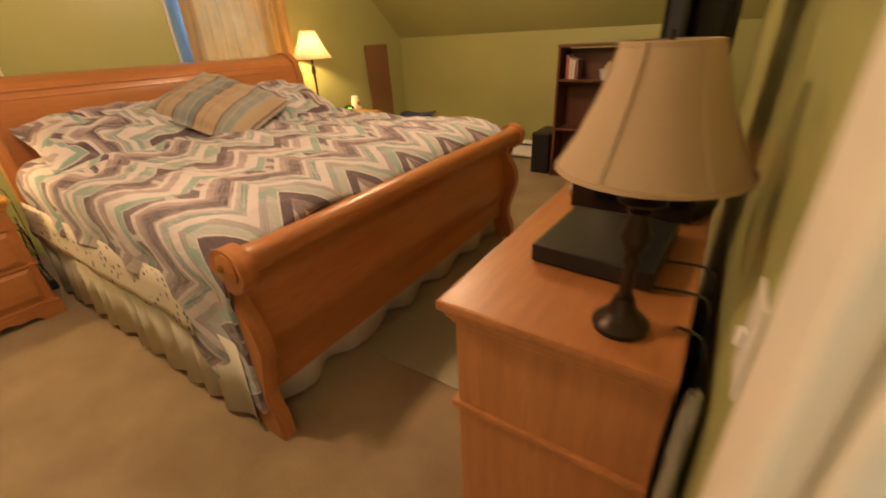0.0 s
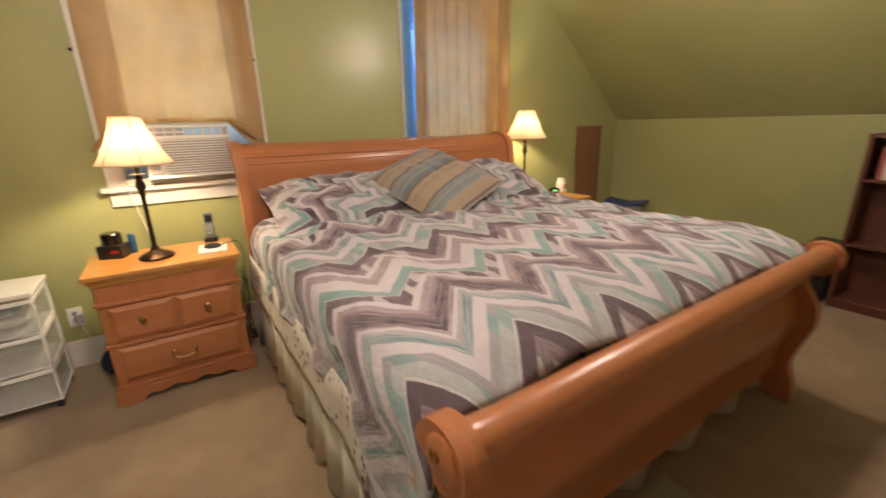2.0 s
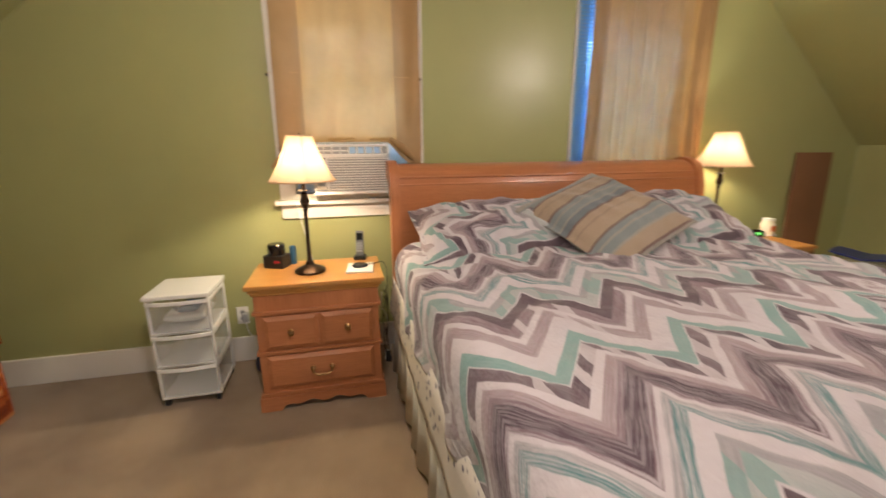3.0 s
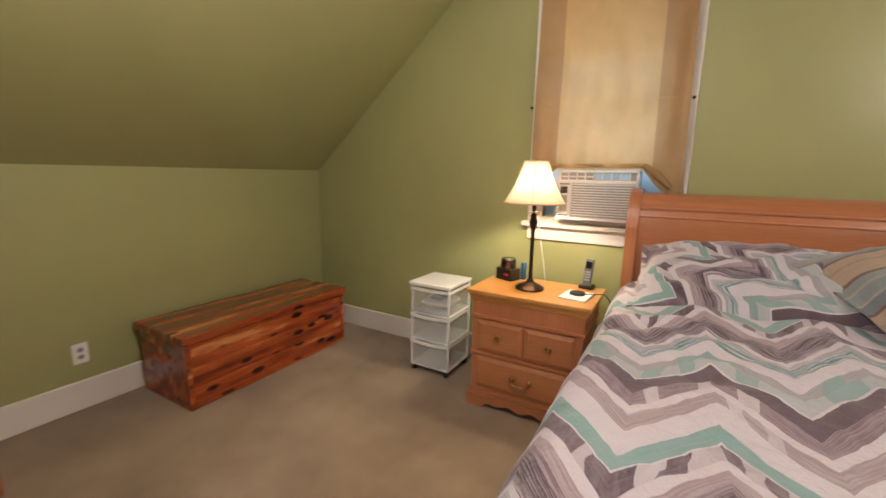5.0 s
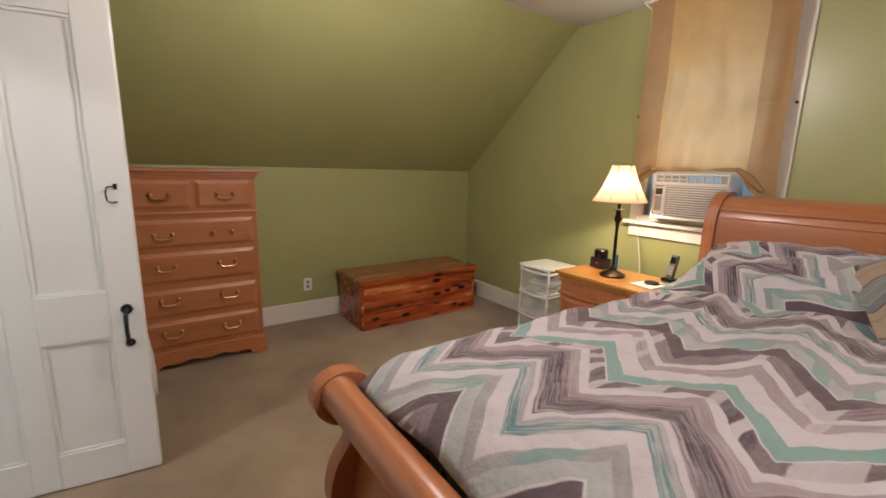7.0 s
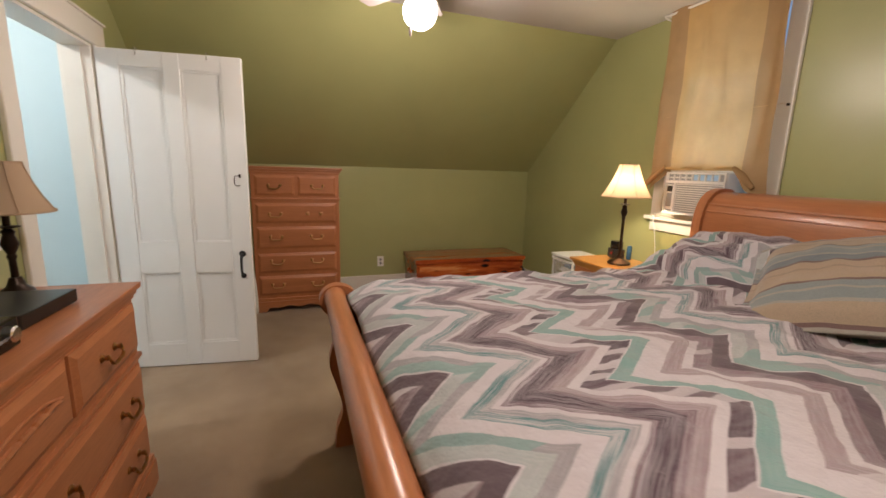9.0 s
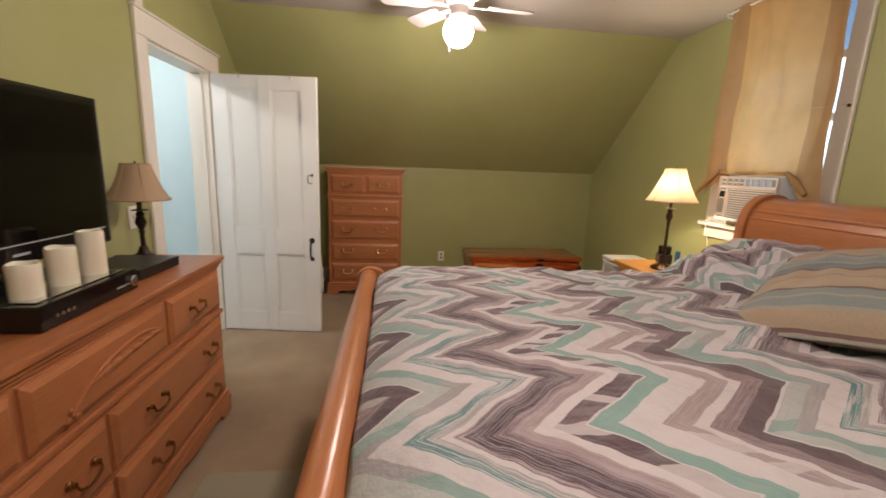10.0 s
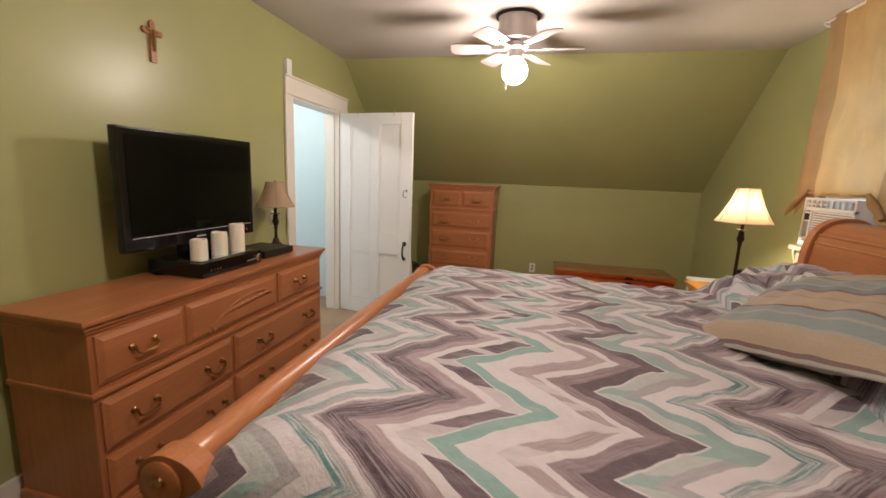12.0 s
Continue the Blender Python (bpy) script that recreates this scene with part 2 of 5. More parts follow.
carpet = material("carpet", (0.30, 0.20, 0.12), 0.95, Specular_IOR_Level=0.1, Sheen_Weight=0.3)
cv = coords(carpet)
ca = ramp(carpet, noise_tex(carpet, cv, 1.9, 5, 0.6), ((0.35, (0.270, 0.185, 0.112)), (0.65, (0.420, 0.305, 0.190))))
cb = ramp(carpet, noise_tex(carpet, cv, 260, 2), ((0.35, (0.55, 0.55, 0.55)), (0.65, (1, 1, 1))))
L(carpet, mixed(carpet, 0.6, ca, cb, "MULTIPLY"), bsdf(carpet).inputs["Base Color"])
bump(carpet, noise_tex(carpet, cv, 200, 3), 0.9, 0.006)


def sheer(name, color, density, rough=0.9, weave=0.0):
    """Thin woven cloth: part diffuse, part translucent."""
    m = material(name, color, rough, Specular_IOR_Level=0.1)
    nt = m.node_tree
    tr = N(m, "ShaderNodeBsdfTranslucent")
    mx = N(m, "ShaderNodeMixShader")
    mx.inputs[0].default_value = density
    v = coords(m, (1, 1, 1))
    c = ramp(m, noise_tex(m, v, 5, 4), ((0.3, tuple(0.85 * k for k in color)), (0.7, color)))
    L(m, c, bsdf(m).inputs["Base Color"])
    L(m, c, tr.inputs["Color"])
    bump(m, noise_tex(m, coords(m, (300, 300, 60)), 2, 2), 0.3, 0.0006)
    L(m, bsdf(m).outputs[0], mx.inputs[1])
    L(m, tr.outputs[0], mx.inputs[2])
    open_weave = N(m, "ShaderNodeBsdfTransparent")
    my = N(m, "ShaderNodeMixShader")
    my.inputs[0].default_value = weave
    L(m, mx.outputs[0], my.inputs[1])
    L(m, open_weave.outputs[0], my.inputs[2])
    L(m, my.outputs[0] if weave else mx.outputs[0], nt.nodes["Material Output"].inputs[0])
    return m


curtain_cloth = sheer("curtain_cloth", (0.64, 0.42, 0.175), 0.29, weave=0.008)
hem_cloth = sheer("curtain_border", (0.45, 0.29, 0.140), 0.20)
lit_shade = sheer("lit_shade_linen", (0.74, 0.53, 0.34), 0.10)
frosted = material("frosted_plastic", (0.84, 0.85, 0.86), 0.40, Alpha=0.20)
glass = material("glass", (1, 1, 1), 0.02, Transmission_Weight=1.0, IOR=1.45)
fan_white = paint("fan_white", (0.48, 0.425, 0.415), 0.4, 0.03, 0.1)
bulb_glow = material("bulb_glow", (1, 1, 1), 0.5, Emission_Color=(1.0, 0.86, 0.70, 1), Emission_Strength=14.0)
# white blinds; the blue of the daylight behind them is put into the colour
blinds_daylight_tint = sheer("blinds_daylight_tint", (0.62, 0.82, 1.0), 0.90)
filler_white = sheer("filler_white", (0.92, 0.94, 0.95), 0.93)


def chevron(name, rot=0.0, scale=1.0):
    m = material(name, (0.7, 0.68, 0.66), 0.85, Specular_IOR_Level=0.15, Sheen_Weight=0.2)
    uv = N(m, "ShaderNodeUVMap")
    mp = N(m, "ShaderNodeMapping")
    mp.inputs["Rotation"].default_value = (0, 0, rot)
    mp.inputs["Scale"].default_value = (scale, scale, scale)
    L(m, uv.outputs[0], mp.inputs["Vector"])
    wob = N(m, "ShaderNodeTexNoise", i2=5.0)
    L(m, mp.outputs[0], wob.inputs["Vector"])
    sep = N(m, "ShaderNodeSeparateXYZ")
    L(m, mp.outputs[0], sep.inputs[0])

    def calc(op, a, b=None):
        n = N(m, "ShaderNodeMath", operation=op)
        for i, s in enumerate((a, b)):
            if s is None:
                continue
            if isinstance(s, (int, float)):
                n.inputs[i].default_value = s
            else:
                L(m, s, n.inputs[i])
        return n.outputs[0]
    # zigzag runs across the bed: one tooth each 0.335 m, 0.23 m deep
    v = calc("DIVIDE", calc("ADD", calc("ADD", sep.outputs[1], calc("MULTIPLY", wob.outputs["Fac"], 0.016)), 10.05 - 1.795 - 0.008 - 0.018), 0.1675)
    tooth = calc("MULTIPLY", calc("PINGPONG", v, 1.0), 0.2295)
    u = calc("ADD", calc("SUBTRACT", calc("MULTIPLY", sep.outputs[0], -1.0), tooth), calc("MULTIPLY", wob.outputs["Fac"], 0.014))
    edge = N(m, "ShaderNodeCombineXYZ")
    L(m, calc("MULTIPLY", u, 30), edge.inputs[0])
    L(m, calc("MULTIPLY", v, 5), edge.inputs[1])
    u = calc("ADD", u, calc("MULTIPLY", noise_tex(m, edge.outputs[0], 1.0, 4, 0.65), 0.010))
    run = calc("DIVIDE", calc("SUBTRACT", u, 1.165 + 0.012), 0.94)
    cycle, tile = calc("FRACT", calc("ADD", run, 4.0)), calc("FLOOR", run)
    plum, taupe, mauve = (0.066, 0.038, 0.055), (0.112, 0.083, 0.098), (0.170, 0.115, 0.135)
    teal, mint, grey, rose = (0.195, 0.325, 0.308), (0.375, 0.410, 0.408), (0.300, 0.295, 0.310), (0.300, 0.228, 0.245)
    deep, cream = (0.082, 0.205, 0.215), (0.535, 0.500, 0.527)
    # start, colour, streaks, breaks, number of the band
    bands = [(0.0, cream, 0, 0), (0.010, mint, 0.30, 0.25), (0.070, grey, 0.25, 0.3), (0.121, cream, 0, 0), (0.180, deep, 1.0, 0.0), (0.226, grey, 0.8, 0.2), (0.250, cream, 0, 0),
             (0.272, mauve, 0.8, 0.0), (0.296, plum, 0.42, 0.0), (0.364, mauve, 0.45, 0.1), (0.392, rose, 0.45, 0.5), (0.435, cream, 0, 0), (0.476, plum, 0.1, 1.0), (0.540, cream, 0, 0),
             (0.548, teal, 0.12, 0.0), (0.612, cream, 0, 0), (0.702, rose, 0.5, 0.75), (0.770, cream, 0, 0), (0.806, mauve, 0.3, 0.75), (0.872, taupe, 0.0, 0.0), (0.940, cream, 0, 0)]
    bands = [(p / 0.94, c, a, b, k / 30) for k, (p, c, a, b) in enumerate(bands)][:-1]
    ramps = []
    for half in (bands[:10], bands[10:]):
        pair = []
        for which in (0, 1):
            r = N(m, "ShaderNodeValToRGB")
            r.color_ramp.interpolation = "CONSTANT"
            el = r.color_ramp.elements
            while len(el) < len(half):
                el.new(0.5)
            for e, (p, c, a, b, k) in zip(el, half):
                e.position, e.color = p, ((*c, 1) if which == 0 else (a, b, k, 1))
            L(m, cycle, r.inputs[0])
            pair.append(r.outputs[0])
        ramps.append(pair)
    late = calc("GREATER_THAN", cycle, bands[10][0])
    colour, style = mixed(m, late, ramps[0][0], ramps[1][0]), mixed(m, late, ramps[0][1], ramps[1][1])
    st = N(m, "ShaderNodeSeparateXYZ")
    L(m, style, st.inputs[0])

    def cells(per_leg, seed):
        comb = N(m, "ShaderNodeCombineXYZ")
        shift = calc("MULTIPLY", wob.outputs["Fac"], 0.4)
        L(m, calc("ADD", calc("FLOOR", calc("MULTIPLY", calc("ADD", v, shift), per_leg)), seed), comb.inputs[0])
        L(m, calc("MULTIPLY", st.outputs[2], 90), comb.inputs[1])
        L(m, tile, comb.inputs[2])
        w = N(m, "ShaderNodeTexWhiteNoise", noise_dimensions="3D")
        L(m, comb.outputs[0], w.inputs[0])
        return w.outputs[0]
    # brushed streaks along a stripe, blocks and gaps across it
    comb = N(m, "ShaderNodeCombineXYZ")
    L(m, calc("MULTIPLY", u, 170), comb.inputs[0])
    L(m, calc("MULTIPLY", v, 1.6), comb.inputs[1])
    streak = ramp(m, noise_tex(m, comb.outputs[0], 1.0, 3, 0.6), ((0.46, (0, 0, 0)), (0.56, (1, 1, 1))))
    comb = N(m, "ShaderNodeCombineXYZ")
    L(m, calc("MULTIPLY", u, 9), comb.inputs[0])
    L(m, calc("MULTIPLY", v, 11), comb.inputs[1])
    across = noise_tex(m, comb.outputs[0], 1.0, 4, 0.6)
    gap = calc("MULTIPLY", calc("GREATER_THAN", calc("MULTIPLY", cells(6.0, 3), st.outputs[1]), 0.66), 0.92)
    c = mixed(m, calc("MULTIPLY", calc("MULTIPLY", streak, st.outputs[0]), 0.85), colour, cream)
    c = mixed(m, gap, c, cream)
    pale = calc("MULTIPLY", calc("MULTIPLY", cells(3.0, 40), calc("ADD", st.outputs[1], 0.08)), 0.34)
    c = mixed(m, pale, c, rose)
    c = mixed(m, calc("MULTIPLY", ramp(m, across, ((0.42, (0, 0, 0)), (0.62, (1, 1, 1)))), calc("MULTIPLY", calc("ADD", st.outputs[1], st.outputs[0]), 0.22)), c, grey)
    in_mint = calc("MULTIPLY", calc("GREATER_THAN", cycle, 0.0106), calc("LESS_THAN", cycle, 0.1287))
    patch = calc("MULTIPLY", in_mint, calc("GREATER_THAN", cells(4.0, 70), 0.70))
    c = mixed(m, calc("MULTIPLY", patch, 0.75), c, teal)
    wash = ramp(m, noise_tex(m, mp.outputs[0], 16, 5, 0.65), ((0.45, (0, 0, 0)), (0.70, (0.14, 0.14, 0.14))))
    c = mixed(m, wash, c, rose)
    L(m, c, bsdf(m).inputs["Base Color"])
    cr = noise_tex(m, mp.outputs[0], 9, 5, 0.6)
    cr2 = calc("ADD", cr, calc("MULTIPLY", noise_tex(m, mp.outputs[0], 34, 4, 0.6), 0.25))
    bump(m, cr2, 0.75, 0.022)
    return m


duvet_cloth = chevron("duvet_cloth")
sham_cloth = chevron("sham_cloth", rot=0.5, scale=1.15)


def stripes(name):
    m = material(name, (0.5, 0.4, 0.3), 0.8, Specular_IOR_Level=0.2, Sheen_Weight=0.2)
    uv = N(m, "ShaderNodeUVMap")
    sep = N(m, "ShaderNodeSeparateXYZ")
    L(m, uv.outputs[0], sep.inputs[0])
    tan, blue, brown, grey = (0.345, 0.270, 0.200), (0.205, 0.235, 0.245), (0.15, 0.095, 0.09), (0.30, 0.285, 0.255)
    r = N(m, "ShaderNodeValToRGB")
    r.color_ramp.interpolation = "CONSTANT"
    bands = [(0, grey), (0.05, blue), (0.13, brown), (0.145, tan), (0.20, (0.29, 0.225, 0.17)), (0.215, tan), (0.30, brown), (0.32, blue), (0.36, grey), (0.375, blue), (0.43, grey), (0.445, (0.155, 0.18, 0.205)), (0.50, brown), (0.515, tan),
             (0.57, (0.29, 0.225, 0.17)), (0.585, tan), (0.70, brown), (0.715, blue), (0.76, grey), (0.775, blue), (0.84, grey), (0.86, tan), (0.95, brown), (0.965, grey)]
    el = r.color_ramp.elements
    while len(el) < len(bands):
        el.new(0.5)
    for e, (p, c) in zip(el, bands):
        e.position, e.color = p, (*c, 1)
    L(m, sep.outputs[0], r.inputs[0])
    w = coords(m, (400, 400, 400), "Object")
    c = mixed(m, 0.25, r.outputs[0], ramp(m, noise_tex(m, w, 1, 2), ((0.3, (0.15, 0.13, 0.12)), (0.7, (0.8, 0.75, 0.7)))), "OVERLAY")
    L(m, c, bsdf(m).inputs["Base Color"])
    bump(m, noise_tex(m, coords(m), 12, 4), 0.3, 0.01)
    return m


striped_cloth = stripes("striped_cloth")
skirt_cloth = paint("bed_skirt_cloth", (0.56, 0.54, 0.47), 0.9, 0.1, 0.4, 0.1)
sheet_cloth = material("sheet_cloth", (0.66, 0.62, 0.54), 0.9, Specular_IOR_Level=0.1)
vor = N(sheet_cloth, "ShaderNodeTexVoronoi", i2=27.0)
L(sheet_cloth, coords(sheet_cloth), vor.inputs["Vector"])
L(sheet_cloth, ramp(sheet_cloth, vor.outputs["Distance"], ((0.20, (0.13, 0.12, 0.15)), (0.32, (0.57, 0.53, 0.46)))), bsdf(sheet_cloth).inputs["Base Color"])

# ---- structure ----
T = 0.14


def wall_with_holes(name, axis, at, thick, a0, a1, outline, holes, mat, label):
    """An upright wall in the plane axis = at; outline(a) gives its top; holes are (a0, a1, z0, z1)."""
    cuts = sorted({a0, a1, *[h[0] for h in holes], *[h[1] for h in holes], *[c for c in (YS, YCS, YCN, YN) if a0 < c < a1]})
    bm = bmesh.new()
    for p, q in zip(cuts, cuts[1:]):
        spans, mid = [], (p + q) / 2
        z = 0.0
        for h in sorted((h for h in holes if h[0] <= mid <= h[1]), key=lambda h: h[2]):
            if h[2] > z:
                spans.append(((z, z), (h[2], h[2])))
            z = h[3]
        spans.append(((z, z), (outline(p), outline(q))))
        for (b0, b1), (t0, t1) in spans:
            prism([(p, b0), (q, b1), (q, t1), (p, t0)], axis, at, at + thick, bm)
    return part(name, bm, mat, label=label, category="wall", kind="structure")


def gable(y):
    return float(np.interp(y, (YS, YCS, YCN, YN), (KNEE, CEIL, CEIL, KNEE))) + 0.02


wall_with_holes("wall_west", "x", XW, -T, YS - 0.05, YN + 0.05, gable, [(y0, y1, WIN_Z0, WIN_Z1) for y0, y1 in WINS], green, "green painted gable wall behind the bed, with two windows")
wall_with_holes("wall_east", "x", XE, T, YS - 0.05, YN + 0.05, gable, [(DOOR_Y0, DOOR_Y1, -0.01, DOOR_H)], green, "green painted wall with the open doorway")
part("wall_south", box(XW - T, XE + T, YS - T, YS, 0, KNEE), green, label="low green painted knee wall behind the cedar chest", category="wall", kind="structure")
part("wall_north", box(XW - T, XE + T, YN, YN + T, 0, KNEE), green, label="low green painted knee wall behind the bookcase", category="wall", kind="structure")
for nm, y0, y1 in (("slope_south", YS, YCS), ("slope_north", YN, YCN)):
    d = -T if y1 > y0 else T
    bm = prism([(y0, KNEE), (y1, CEIL), (y1, CEIL + 0.16), (y0 + d, KNEE + 0.06), (y0 + d, KNEE)], "x", XW - T, XE + T)
    part(nm, bm, green, label="sloping green painted ceiling under the roof", category="ceiling", kind="structure")
part("ceiling", box(XW - T, XE + T, YCS, YCN, CEIL, CEIL + 0.16), ceil_white, label="flat white painted ceiling", category="ceiling", kind="structure")
part("floor", box(XW - T, XE + 0.10, YS - T, YN + T, -0.1, 0.0), carpet, label="beige cut pile carpet", category="carpet", kind="structure")

# hall beyond the doorway
part("hall_floor", box(XE + 0.10, 2.4, -1.8, 1.5, -0.1, 0.0), carpet, label="pale hall floor", category="floor", kind="structure")
part("hall_wall_east", box(1.75, 1.85, -1.8, 1.5, 0, 2.5), white_wall, label="pale blue hall wall", category="wall", kind="structure")
part("hall_wall_south", box(XE + T, 1.75, -0.95, -0.85, 0, 2.5), white_wall, label="pale blue hall wall", category="wall", kind="structure")
part("hall_wall_north", box(XE + T, 1.75, 1.2, 1.3, 0, 2.5), white_wall, label="pale blue hall wall", category="wall", kind="structure")
part("hall_ceiling", box(XE + T, 1.75, -0.85, 1.2, 2.42, 2.5), ceil_white, label="white hall ceiling", category="ceiling", kind="structure")
part("hall_wall_west", box(XE + T, XE + T + 0.012, -0.85, DOOR_Y0 - 0.11, 0, 2.42), white_wall, label="pale hall wall beside the doorway", category="wall", kind="structure")
part("hall_wall_west", box(XE + T, XE + T + 0.012, DOOR_Y1 + 0.11, 1.2, 0, 2.42), white_wall, label="pale hall wall beside the doorway", category="wall", kind="structure")

# baseboards
BASE_H = 0.165


def baseboard(x0, x1, y0, y1):
    bm = box(x0, x1, y0, y1, 0, BASE_H, 0.004)
    part("baseboard", bm, trim_white, label="white painted baseboard", category="baseboard", kind="structure")


baseboard(XW + 0.003, -0.003, YS, YS + 0.018)
baseboard(XW, XW + 0.018, YS + 0.018, 3.7)
baseboard(-0.018, 0, DOOR_Y1 + 0.11, YN - 0.08)
baseboard(-0.018, 0, YS + 0.018, DOOR_Y0 - 0.14)

# doorway casing and jambs
bm = box(-0.022, 0, DOOR_Y1, DOOR_Y1 + 0.10, 0, DOOR_H, 0.004)
box(-0.022, 0, DOOR_Y0 - 0.125, DOOR_Y0, 0, DOOR_H, 0.004, bm)
box(-0.024, 0, DOOR_Y0 - 0.125, DOOR_Y1 + 0.10, DOOR_H, DOOR_H + 0.125, 0.004, bm)
box(-0.034, 0, DOOR_Y0 - 0.135, DOOR_Y1 + 0.11, DOOR_H + 0.125, DOOR_H + 0.14, 0.004, bm)
box(XE, XE + T, DOOR_Y1 - 0.018, DOOR_Y1, 0, DOOR_H, 0.002, bm)
box(XE, XE + T, DOOR_Y0, DOOR_Y0 + 0.018, 0, DOOR_H, 0.002, bm)
box(XE, XE + T, DOOR_Y0 + 0.018, DOOR_Y1 - 0.018, DOOR_H - 0.018, DOOR_H, 0.002, bm)
box(0.045, 0.06, DOOR_Y0 + 0.018, DOOR_Y0 + 0.03, 0, DOOR_H - 0.018, 0, bm)
box(XE + T, XE + T + 0.02, DOOR_Y1, DOOR_Y1 + 0.10, 0, DOOR_H + 0.11, 0.003, bm)
box(XE + T, XE + T + 0.02, DOOR_Y0 - 0.10, DOOR_Y0, 0, DOOR_H + 0.11, 0.003, bm)
part("door_frame", bm, trim_white, label="white painted wooden door casing and jambs", category="door frame", kind="structure")


def four_panel_door():
    d = thing("door_1", (-0.012, DOOR_Y0 - 0.01, 0.008), 172.5, "white painted four-panel wooden door standing open into the room", "door", kind="structure")
    w, h, t = 0.765, 1.94, 0.035
    # local x runs from the hinge to the free edge
    stile, rails = 0.115, ((0, 0.15), (0.63, 0.82), (1.85, h))
    bm = bmesh.new()
    for x0, x1 in ((0, stile), (w - stile, w), (w / 2 - 0.045, w / 2 + 0.045)):
        box(x0, x1, -t / 2, t / 2, 0, h, 0.003, bm)
    for z0, z1 in rails:
        for x0, x1 in ((stile, w / 2 - 0.045), (w / 2 + 0.045, w - stile)):
            box(x0, x1, -t / 2 + 0.0004, t / 2 - 0.0004, z0, z1, 0, bm)
    part("leaf_frame", bm, door_white, d)
    for x0, x1 in ((stile, w / 2 - 0.045), (w / 2 + 0.045, w - stile)):
        for z0, z1 in ((0.15, 0.63), (0.82, 1.85)):
            bm = box(x0, x1, -0.006, 0.006, z0, z1)
            for s in (-1, 1):
                y = s * 0.0085
                for a in ((x0, x1, z0, z0 + 0.014), (x0, x1, z1 - 0.014, z1), (x0, x0 + 0.014, z0 + 0.014, z1 - 0.014), (x1 - 0.014, x1, z0 + 0.014, z1 - 0.014)):
                    box(a[0], a[1], min(y, y + s * 0.004), max(y, y + s * 0.004), a[2], a[3], 0.0015, bm)
            part("panel", bm, door_white, d)
    for s in (-1, 1):
        x = w - 0.055
        y = s * (t / 2)
        bm = lathe([(0.001, 0), (0.021, 0), (0.021, 0.004 * s), (0.001, 0.006 * s)], (x, y, 0.745), 16, axis="y")
        lathe([(0.001, 0), (0.017, 0), (0.017, 0.004 * s), (0.001, 0.006 * s)], (x, y, 0.60), 16, bm, axis="y")
        tube(smooth_curve([(x, y, 0.745), (x, y + s * 0.03, 0.735), (x, y + s * 0.042, 0.675), (x, y + s * 0.03, 0.612), (x, y, 0.60)]), 0.008, 8, bm)
        part("door_handle", bm, matte_black, d, "black iron pull handle", smooth=True)
    y = -t / 2
    bm = tube(smooth_curve([(w - 0.045, y, 1.243), (w - 0.048, y - 0.012, 1.243), (w - 0.070, y - 0.014, 1.238), (w - 0.072, y - 0.014, 1.195), (w - 0.060, y - 0.013, 1.182), (w - 0.043, y - 0.002, 1.184)], 4), 0.003, 6)
    box(w - 0.050, w - 0.038, y - 0.003, y, 1.232, 1.254, 0.001, bm)
    part("hook_latch", bm, bronze, d, "small metal hook and eye", smooth=True)
    for x in (0.21, 0.58):
        bm = tube([(x, -0.03, h - 0.03), (x, -0.022, h + 0.012), (x, 0.022, h + 0.012), (x, 0.024, h - 0.01)], 0.003, 6)
        part("over_door_hook", bm, chrome, d, "thin wire over-door hook")
    for z in (0.25, 1.65):
        part("hinge", lathe([(0.006, z), (0.006, z + 0.09)], (-0.004, 0, 0), 8), brass, d)


four_panel_door()


# ---- windows ----
def window(i, y0, y1):
    w = thing(f"window_{i}", (XW, (y0 + y1) / 2, 0), 0, "white painted sash window with a curtain in front", "window", kind="structure")
    h = (y1 - y0) / 2
    bm = bmesh.new()
    c = 0.095
    box(0, 0.02, -h - c, -h, WIN_Z0, WIN_Z1, 0.003, bm)
    box(0, 0.02, h, h + c, WIN_Z0, WIN_Z1, 0.003, bm)
    box(0, 0.022, -h - c, h + c, WIN_Z1, WIN_Z1 + 0.075, 0.003, bm)
    part("window_frame", bm, trim_white, w)
    bm = box(-0.13, 0.055, -h - c - 0.03, h + c + 0.03, WIN_Z0 - 0.028, WIN_Z0, 0.005, None, 2)
    part("window_sill", bm, trim_white, w)
    part("apron", box(0, 0.018, -h - c, h + c, WIN_Z0 - 0.115, WIN_Z0 - 0.028, 0.003), trim_white, w)
    mid = (WIN_Z0 + WIN_Z1) / 2
    low = WIN_Z0 if i == 2 else 1.364
    for nm, z0, z1, x in (("lower_sash", low, mid + 0.02 if i == 2 else 2.05, -0.06), ("upper_sash", mid - 0.02, WIN_Z1, -0.095)):
        bm = bmesh.new()
        box(x, x + 0.03, -h, -h + 0.04, z0, z1, 0.002, bm)
        box(x, x + 0.03, h - 0.04, h, z0, z1, 0.002, bm)
        box(x, x + 0.03, -h + 0.04, h - 0.04, z0, z0 + 0.045, 0.002, bm)
        box(x, x + 0.03, -h + 0.04, h - 0.04, z1 - 0.04, z1, 0.002, bm)
        s = part(nm, bm, trim_white, w)
        g = part("pane", box(x + 0.013, x + 0.017, -h + 0.04, h - 0.04, z0 + 0.045, z1 - 0.04), glass, s)
        g.visible_shadow = False
    return w


for i, (y0, y1) in enumerate(WINS, 1):
    window(i, y0, y1)
